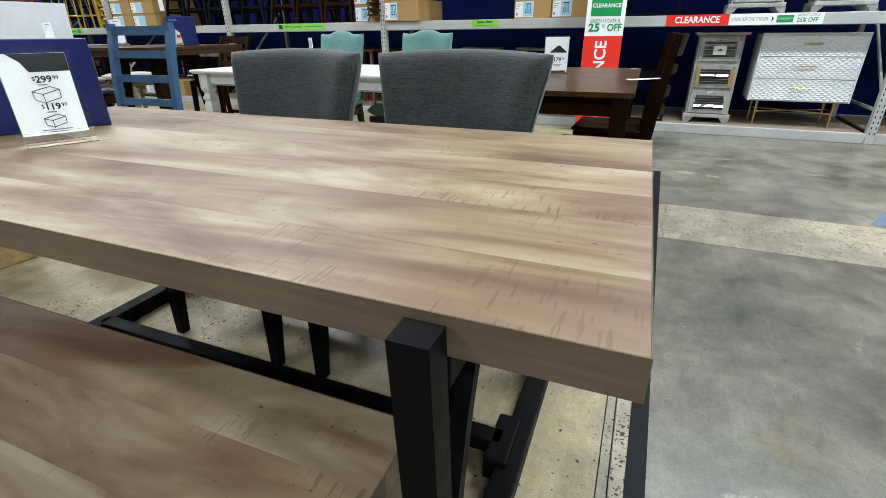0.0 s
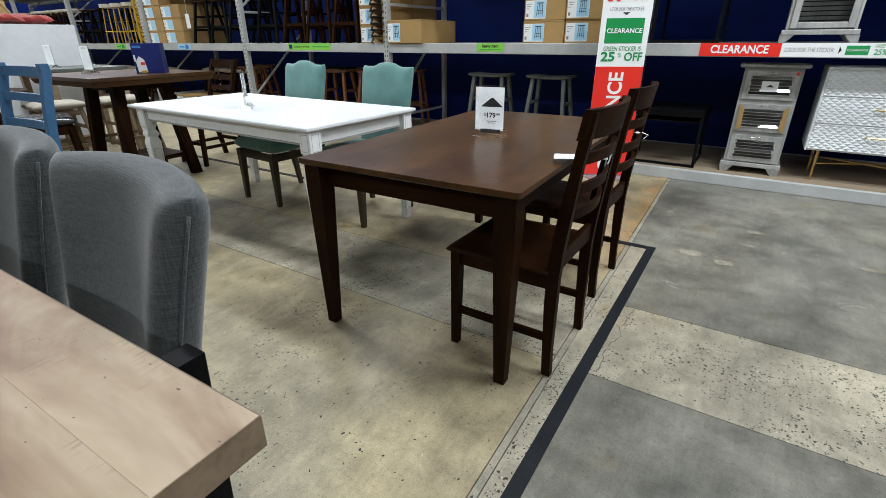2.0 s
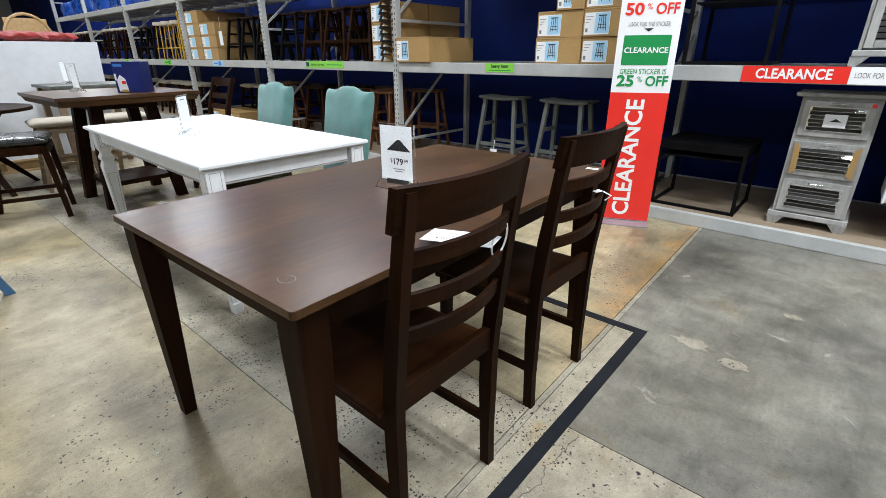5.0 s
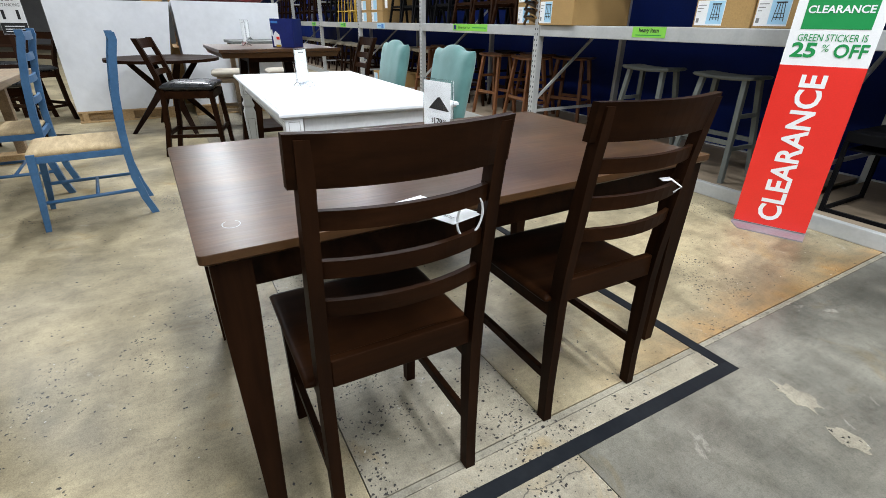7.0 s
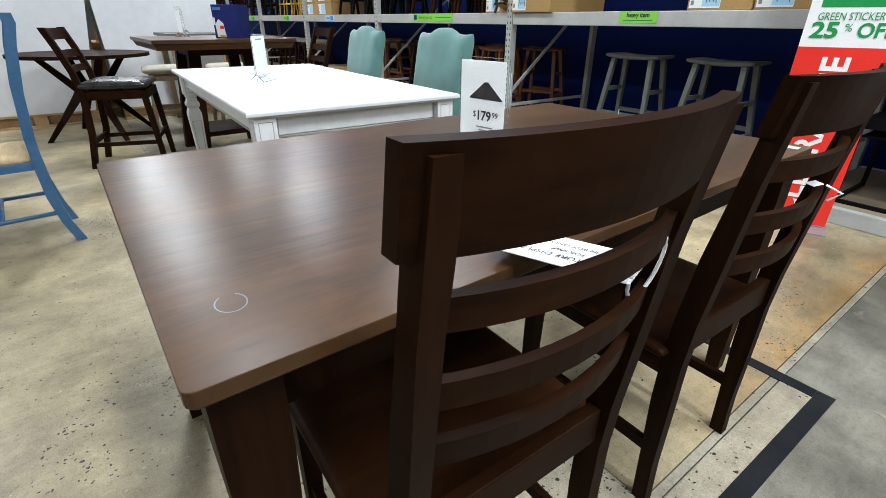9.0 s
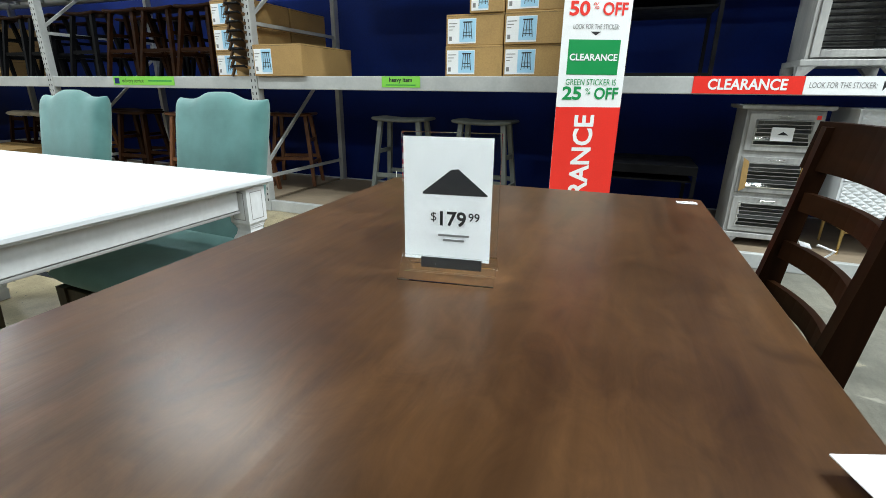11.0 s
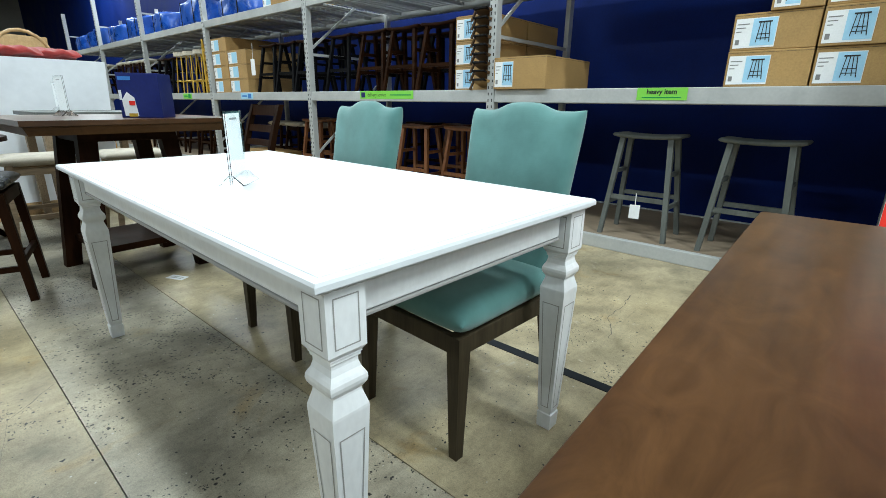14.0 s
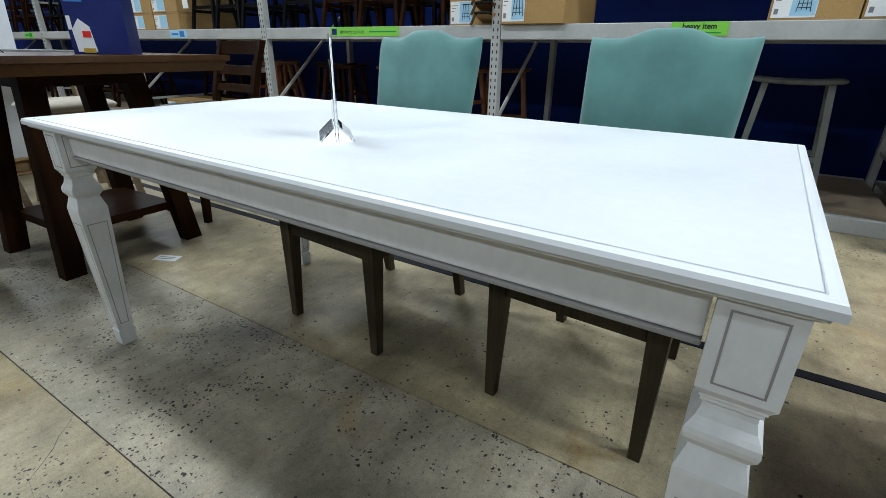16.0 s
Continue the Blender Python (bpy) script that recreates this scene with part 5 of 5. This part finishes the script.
# ---- the counter-height group ----
def tall_table():
    t = thing("pub_table", pose(-4.3, 3.28, 0, 0, 0, 2), "dark brown square counter-height table with four slanted legs", "table")
    rings = [[Vector((sx * (0.53 - o), sy * (0.52 - o), z)) for sx, sy in ((-1, -1), (1, -1), (1, 1), (-1, 1))] for z, o in ((0.855, 0.03), (0.895, 0.012), (0.9, 0.0), (0.925, 0.0))]
    part("tabletop", soften(loft(B(), rings), 0.003, 2, 15), ESPRESSO_TOP, t)
    for sx in (-1, 1):
        for sy in (-1, 1):
            part("leg", sticks((sx * 0.285, sy * 0.285, 0, 0.07, 0.085), (sx * 0.21, sy * 0.2, 0.86, 0.07, 0.09)), ESPRESSO_DARK, t)
    part("shelf", slab(-0.25, 0.25, -0.25, 0.25, 0.17, 0.21), ESPRESSO, t)
    part("apron", slab(-0.25, 0.25, -0.24, 0.24, 0.8, 0.854), ESPRESSO, t)


def counter_chair(m, label):
    c = thing("counter_chair", m, label, "chair", "counter chairs")
    for sx in (-1, 1):
        part("front_leg", sticks((sx * 0.2, -0.235, 0, 0.035, 0.035), (sx * 0.19, -0.2, 0.57, 0.042, 0.042)), ESPRESSO_DARK, c)
        secs = [(0.26, 0.0), (0.215, 0.25), (0.195, 0.55), (0.215, 0.7), (0.26, 0.85), (0.315, 1.0)]
        part("back_post", sticks(*[(sx * 0.19, y, z, 0.034, 0.042) for y, z in secs]), ESPRESSO_DARK, c)
        part("stretcher", bar((sx * 0.196, -0.222, 0.18), (sx * 0.19, 0.22, 0.18), 0.02, 0.03), ESPRESSO_DARK, c)
        part("side_rail", slab(sx * 0.185 - 0.011, sx * 0.185 + 0.011, -0.185, 0.18, 0.51, 0.575), ESPRESSO, c)
    for y, z in ((-0.225, 0.22), (0.222, 0.2)):
        part("foot_rail", bar((-0.18, y, z), (0.18, y, z), 0.02, 0.035), ESPRESSO_DARK, c)
    for y in (-0.21, 0.19):
        part("rail", slab(-0.17, 0.17, y - 0.011, y + 0.011, 0.51, 0.575), ESPRESSO, c)

    def seat(u, v):
        return ((u - 0.5) * 0.46, -0.235 + v * 0.44, 0.61), (0, 0, 1)
    part("seat", pad(seat, 0.035, 16, 16, 8), BLACK_LEATHER, c, "black padded vinyl seat", True)
    for z, y, h in ((0.92, 0.287, 0.075), (0.8, 0.245, 0.05), (0.7, 0.216, 0.045)):
        part("slat", curved_slat((-0.175, y, z), (0.175, y, z), h, 0.016, (0, 0.02, 0), 8, 0.014), ESPRESSO, c)
    return c


def round_table():
    t = thing("pub_table", pose(-5.6, 2.37, 0), "round dark wooden table with splayed boomerang legs", "table")
    part("tabletop", disc(0.565, 0.735, 0.765, 56, 0.005), ESPRESSO_DARK, t)
    for k in range(4):
        a = radians(20 + 90 * k)
        pt = lambda r, z: (r * math.cos(a), r * math.sin(a), z)
        secs = [(*pt(0.47, 0.0), 0.045, 0.045), (*pt(0.15, 0.36), 0.085, 0.085), (*pt(0.1, 0.43), 0.085, 0.085), (*pt(0.36, 0.735), 0.06, 0.06)]
        part("leg", sticks(*secs), ESPRESSO_DARK, t)
    part("hub", disc(0.09, 0.34, 0.44, 16, 0.004), ESPRESSO_DARK, t)


def grey_table():
    t = thing("pub_table", pose(-5.9, 3.5, 0, 0, 0, 2), "grey-brown counter-height table before the wrapped stack", "table")
    part("tabletop", slab(-0.36, 0.36, -0.4, 0.4, 0.895, 0.925), GREY_STOOL, t)
    for sx in (-1, 1):
        for sy in (-1, 1):
            part("leg", sticks((sx * 0.3, sy * 0.34, 0, 0.05, 0.05), (sx * 0.3, sy * 0.34, 0.895, 0.06, 0.06)), OAK_DULL, t)
    part("apron", slab(-0.3, 0.3, -0.34, 0.34, 0.83, 0.894), OAK_DULL, t)


def side_oak_table():
    t = thing("dining_table", pose(-3.7, 0.93, 0, 0, 0, 0), "light oak dining table with sturdy legs", "table")
    part("tabletop", slab(-0.94, 0.94, -0.46, 0.46, 0.715, 0.76, 0.004), OAK_DULL, t)
    for sx in (-1, 1):
        for sy in (-1, 1):
            part("leg", sticks((sx * 0.86, sy * 0.2, 0.08, 0.07, 0.07), (sx * 0.86, sy * 0.2, 0.714, 0.075, 0.075)), OAK_DULL, t)
    part("apron", slab(-0.82, 0.82, -0.3, 0.3, 0.64, 0.714), OAK_DULL, t)
    for sx in (-1, 1):
        part("floor_beam", slab(sx * 0.86 - 0.08, sx * 0.86 + 0.08, -0.3, 0.3, 0, 0.08, 0.006), PINE, t)


def show_box(m, w, d, h, label):
    """A glossy navy carton with a printed picture on its front."""
    c = thing("display_box", m, label, "box", "navy boxes")
    part("body", slab(-w / 2, w / 2, -d / 2, d / 2, 0, h, 0.003), NAVY_CARD, c)
    y = -d / 2 - 0.001
    sheet(-w / 2 + 0.01, -w / 2 + 0.075, h * 0.84, h * 0.92, y, BLUE_PRINT, c, "print")
    p = poly("print", [(-w / 2 + 0.02, 0.01), (-w / 2 + 0.015, h * 0.4), (-w / 2 + 0.045, h * 0.58), (-w / 2 + 0.08, h * 0.45), (-w / 2 + 0.09, 0.01)], y, PAPER, c)
    sheet(-w / 2 + 0.04, -w / 2 + 0.085, 0.006, h * 0.1, y - 0.0012, GOLD_PAINT, c, "print")
    sheet(-w / 2 + 0.05, -w / 2 + 0.08, h * 0.28, h * 0.38, y - 0.0012, RED, c, "print")
    sheet(-w / 2 + 0.004, -w / 2 + 0.018, h * 0.4, h * 0.62, y - 0.0012, PAPER, c, "print")


def wrapped_stack(y0, y1, b0, b1, top, label):
    c = thing("wrapped_stack", pose(-6.36, 0, 0), label, "panel stack", "wrapped stacks")
    ring = lambda a, b, z, i: [Vector((-1.0 + i, a + i, z)), Vector((-i, a + i, z)), Vector((-i, b - i, z)), Vector((-1.0 + i, b - i, z))]
    bm = loft(B(), [ring(b0, b1, 0.135, 0.0), ring(y0, y1, top, 0.0)])
    part("foam_block", soften(bm, 0.012, 3), WRAP, c)
    for k in range(3):
        x = -0.95 + k * 0.43
        part("pallet_block", slab(x - 0.05, x + 0.05, b0, b1, 0.022, 0.11, 0), PINE, c)
    for k in range(6):
        x = -0.95 + k * 0.18
        part("pallet_board", slab(x - 0.05, x + 0.05, b0, b1, 0.111, 0.133, 0), PINE, c)
        part("pallet_board", slab(x - 0.05, x + 0.05, b0, b1, 0.0, 0.021, 0), PINE, c)
    for k in range(3):
        y = b0 + (b1 - b0) * (0.04 + 0.46 * k)
        part("pallet_block", slab(0.0, 0.012, y - 0.06 + 0.06 * (k == 0), y + 0.06, 0.0, 0.13, 0.002), PINE, c)
    part("pallet_board", slab(0.0, 0.014, b0, b1, 0.112, 0.133, 0.002), PINE, c)
    part("pallet_board", slab(0.0, 0.014, b0, b1, 0.0, 0.02, 0.002), PINE, c)
    return c


def cushion(x, y, z, w, d, h, mat, label, turn=0):
    c = thing("cushion", pose(x, y, z, 0, 0, turn), label, "cushion", "cushions")

    def mid(u, v):
        a, b = 2 * u - 1, 2 * v - 1
        return (a * w / 2, b * d / 2, h / 2 + 0.012 * math.sin(5 * a + 3 * b + 9 * x) + 0.009 * math.sin(9 * b - 7 * a + 5 * y)), (0, 0, 1)
    part("cover", pad(mid, h / 2, 18, 18, 2.6), mat, c, smooth=True)


def rattan_chair(x, y, z, turn):
    c = thing("rattan_chair", pose(x, y, z, 0, 0, turn), "rattan chair with a rounded woven back stored up high", "chair", "rattan chairs")
    arc = [(0.26 * math.cos(a), 0.18, 0.62 + 0.3 * math.sin(a)) for a in [math.pi * (k / 14 * 1.3 - 0.15) for k in range(15)]]
    part("back_hoop", rod(arc, 0.018, 8), RATTAN, c, smooth=True)
    part("back_panel", pad(lambda u, v: (((2 * u - 1) * 0.23, 0.18, 0.45 + 0.42 * v), (0, 1, 0)), 0.01, 12, 12, 2.2), RATTAN, c, smooth=True)
    part("seat", disc(0.25, 0.42, 0.46, 24, 0.01), RATTAN, c)
    for sx in (-1, 1):
        for sy in (-1, 1):
            part("leg", rod([(sx * 0.22, sy * 0.2, 0), (sx * 0.19, sy * 0.17, 0.42)], 0.018, 8), RATTAN, c)


tall_table()
counter_chair(pose(-4.3, 2.54, 0, 0, 0, 164), "dark wooden counter chair with a black vinyl seat")
counter_chair(pose(-4.36, 4.0, 0, 0, 0, 0), "dark wooden counter chair beyond the tall table")
for x, y, t in ((-5.25, 3.02, 85), (-5.2, 3.6, 88)):
    stool(x, y, 0, t, BEIGE_CLOTH, OAK_DULL, "counter stool with a beige padded seat and grey wooden legs", 0.64, 0.44, 0.38, "beige counter stools", False)
round_table()
grey_table()
side_oak_table()
counter_chair(pose(-5.1, 1.0, 0, 0, 0, 95), "dark wooden counter chair at the end of the light oak table")
counter_chair(pose(-6.7, 0.95, 0, 0, 0, 40), "dark wooden counter chair beside the wrapped stack")
counter_chair(pose(-7.4, 0.6, 0, 0, 0, 70), "dark wooden counter chair in the far corner")
show_box(pose(-4.06, 3.41, 0.925, 0, 0, 50), 0.215, 0.18, 0.238, "navy blue display box with a printed picture on the tall table")
show_box(pose(-1.778, 0.884, 0.7605, 0, 0, 62), 0.4, 0.26, 0.25, "navy blue display box with a printed picture on the oak table")
wrapped_stack(1.335, 2.56, 1.345, 2.36, 1.335, "white wrapped stack of panels on a pine pallet under grey bags")
wrapped_stack(2.585, 3.835, 2.62, 3.775, 1.352, "white wrapped stack of panels on a pine pallet under red cushions")
for x, y, w, m, lab in ((-6.7, 1.55, 0.5, GREY_BAG, "grey plastic-wrapped cushion on the white stack"), (-6.7, 2.05, 0.5, GREY_BAG, "grey plastic-wrapped cushion on the white stack"),
                        (-6.65, 2.85, 0.42, RED_CLOTH, "red cushion on top of the white stack"), (-6.65, 3.2, 0.42, RED_CLOTH, "red cushion on top of the white stack"), (-6.7, 3.5, 0.4, RED_CLOTH, "red cushion on top of the white stack")):
    cushion(x, y, 1.335 if y < 2.5 else 1.352, 0.45, w, 0.1, m, lab)
for y0, y1, z1 in ((1.5, 2.0, 1.75), (2.02, 2.52, 1.75), (2.54, 3.3, 0.78), (3.32, 4.1, 0.78)):
    carton(-8.6, -7.5, y0, y1, 0, z1, 0, 0, False, "large cartons")
rattan_chair(-7.9, 2.85, 0.78, -85)
rattan_chair(-7.9, 3.45, 0.78, -80)


# ---- small things ----
def tie_tag(pts, card_m, w, h, label):
    t = thing("price_tag", card_m, label, "tag", "hanging tags")
    bm = B()
    box(bm, (0, 0, 0), (w, h, 0.0012))
    card = part("card", bm, PAPER, t)
    inv = card_m.inverted()
    part("string", rod([inv @ Vector(p) for p in pts], 0.0026, 6), PAPER, t)
    return card


c = tie_tag([(0.036 + 0.008 * math.sin(a), 2.843 + 0.03 * math.cos(a), 0.792 + 0.047 * math.sin(a)) for a in [2 * math.pi * k / 20 for k in range(21)]], pose(-0.0615, 2.815, 0.781, 2, 2, 198), 0.19, 0.095, "white card tag tied to the chair's slat with a loop")
for k, (line, s) in enumerate((("FURNITURE DISPLAY", 0.0155), ("FOR SALE", 0.011), ("IN BOX ONLY", 0.011))):
    text(line, s, INK, c, pose(0.0, 0.02 - 0.02 * k, 0.0012))
c = tie_tag([(0.03, 3.5, 0.74), (0.05, 3.5, 0.76), (0.02, 3.5, 0.77)], pose(0.0, 3.5, 0.768, 10, 0, 80), 0.036, 0.018, "small white tag tied to the second chair")
c = tie_tag([(-2.06, 5.84, 0.42), (-2.05, 5.82, 0.34)], pose(-2.05, 5.815, 0.29, 88, 0, 10), 0.07, 0.1, "white paper tag hanging on the grey stool")
c = tie_tag([(-7.2, 5.75, 1.75), (-7.2, 5.74, 1.55)], pose(-7.2, 5.735, 1.45, 90, 0, 5), 0.09, 0.2, "white paper tag hanging among stored stools")


def sticker(x, y, z, w, d, turn, label):
    s = thing("sticker", pose(x, y, z, 0, 0, turn), label, "sticker")
    part("paper", slab(-w / 2, w / 2, -d / 2, d / 2, 0, 0.001, 0), PAPER, s)
    for k in range(2):
        part("bar", slab(-w * 0.35, w * 0.3, -d * 0.2 + k * d * 0.3, -d * 0.1 + k * d * 0.3, 0.001, 0.0014, 0), GREY_INK, s)


sticker(-0.175, 3.845, 0.7605, 0.05, 0.03, 5, "small white paper sticker on the brown table's corner")
sticker(-3.85, 3.345, 0.0005, 0.12, 0.06, 25, "torn pale paper sticker on the concrete floor")


def notice():
    s = thing("notice_sign", pose(-5.5, 1.2, 0.0, 0, 0, 75), "black and white social distancing notice on a stand", "sign")
    part("pole", rod([(0, 0.02, 0.02), (0, 0.02, 1.1)], 0.012, 8), BLACK_METAL, s)
    part("foot", disc(0.16, 0, 0.02, 24), BLACK_METAL, s)
    p = sheet(-0.11, 0.11, 1.0, 1.42, 0, PAPER, s, "board", 0.004)
    sheet(-0.107, 0.107, 1.33, 1.415, -0.003, INK, p, "field")
    text("PLEASE", 0.042, PAPER, p, at(0, -0.005, 1.39))
    text("PRACTICE", 0.028, PAPER, p, at(0, -0.005, 1.35))
    text("SOCIAL", 0.036, INK, p, at(0, -0.004, 1.295))
    text("DISTANCING", 0.036, INK, p, at(0, -0.004, 1.25), spread=0.9)
    for x in (-0.06, 0.06):
        sheet(x - 0.012, x + 0.012, 1.13, 1.21, -0.003, INK, p, "bar")
    sheet(-0.107, 0.107, 1.005, 1.1, -0.003, INK, p, "field")
    for z in (1.07, 1.045, 1.025):
        sheet(-0.08, 0.08, z - 0.004, z + 0.004, -0.0045, PAPER, p, "bar")


notice()


def ring_mark():
    """A thin pale part ring drawn on the brown tabletop."""
    s = thing("glue_mark", pose(-0.228, 2.417, 0.7603), "thin pale part ring on the brown tabletop", "stain")
    bm = B()
    arc = [radians(-150 + 13 * k) for k in range(24)]
    pairs = [(bm.verts.new((0.021 * math.cos(a), 0.017 * math.sin(a), 0)), bm.verts.new((0.0228 * math.cos(a), 0.0188 * math.sin(a), 0))) for a in arc]
    for p, q in zip(pairs, pairs[1:]):
        bm.faces.new((p[0], p[1], q[1], q[0]))
    part("ring", bm, GREY_INK, s)


def floor_decal():
    s = thing("floor_sticker", pose(1.44, 3.37, 0.0), "blue-grey vinyl sticker stuck on the grey concrete", "sticker")
    ring = [(-0.22, -0.13), (-0.06, 0.16), (0.2, 0.12), (0.14, -0.16)]
    part("vinyl", loft(B(), [[Vector((x, y, z)) for x, y in ring] for z in (0.0003, 0.0015)]), BLUE_VINYL, s)


def blue_bundle(x, y, w, d, h, seed):
    """A soft bale in blue film on the top deck."""
    rng = random.Random(seed)
    a, b, e = rng.uniform(0, 6), rng.uniform(0, 6), rng.uniform(0, 6)
    c = thing("wrapped_bundle", pose(x, y, 2.1155, 0, 0, rng.uniform(-4, 4)), "bulging bundle in blue plastic film on the top deck", "bundle", "blue bundles")
    n, m = 40, 14
    rings = []
    for j in range(m + 1):
        v = j / m
        q = (1 - abs(2 * v - 1) ** 6) ** 0.5 * 0.12 + 0.88 if 0 < j < m else 0.8
        ring = []
        for k in range(n):
            t = 2 * math.pi * k / n
            cx, cy = math.cos(t), math.sin(t)
            f = 1 / (abs(cx) ** 5 + abs(cy) ** 5) ** 0.2
            wob = 1 + 0.03 * math.sin(5 * t + a + 4 * v) + 0.02 * math.sin(11 * t + b - 7 * v)
            ring.append(Vector((cx * f * q * wob * w / 2, cy * f * q * wob * d / 2, h * v * (1 + 0.06 * math.sin(3 * t + e) * (v > 0.5)))))
        rings.append(ring)
    part("film", loft(B(), rings), BLUE_FILM, c, smooth=True)
    for k in (-1, 1):
        part("strap", slab(k * w * 0.2 - 0.012, k * w * 0.2 + 0.012, -d / 2 - 0.022, -d / 2 - 0.018, 0.03, h * 0.9, 0), BLACK_METAL, c)


ring_mark()
floor_decal()
for k, (x, w, h) in enumerate(((-7.75, 1.15, 0.3), (-9.15, 1.2, 0.4), (-10.4, 1.05, 0.34), (-11.75, 1.1, 0.4), (-12.95, 1.05, 0.36), (-14.4, 1.2, 0.4), (-15.6, 1.0, 0.36))):
    blue_bundle(x, 6.3, w, 1.0, h, k)
carton(-6.85, -6.25, 5.76, 6.4, 2.1155, 2.4, 0.3, 0, False)
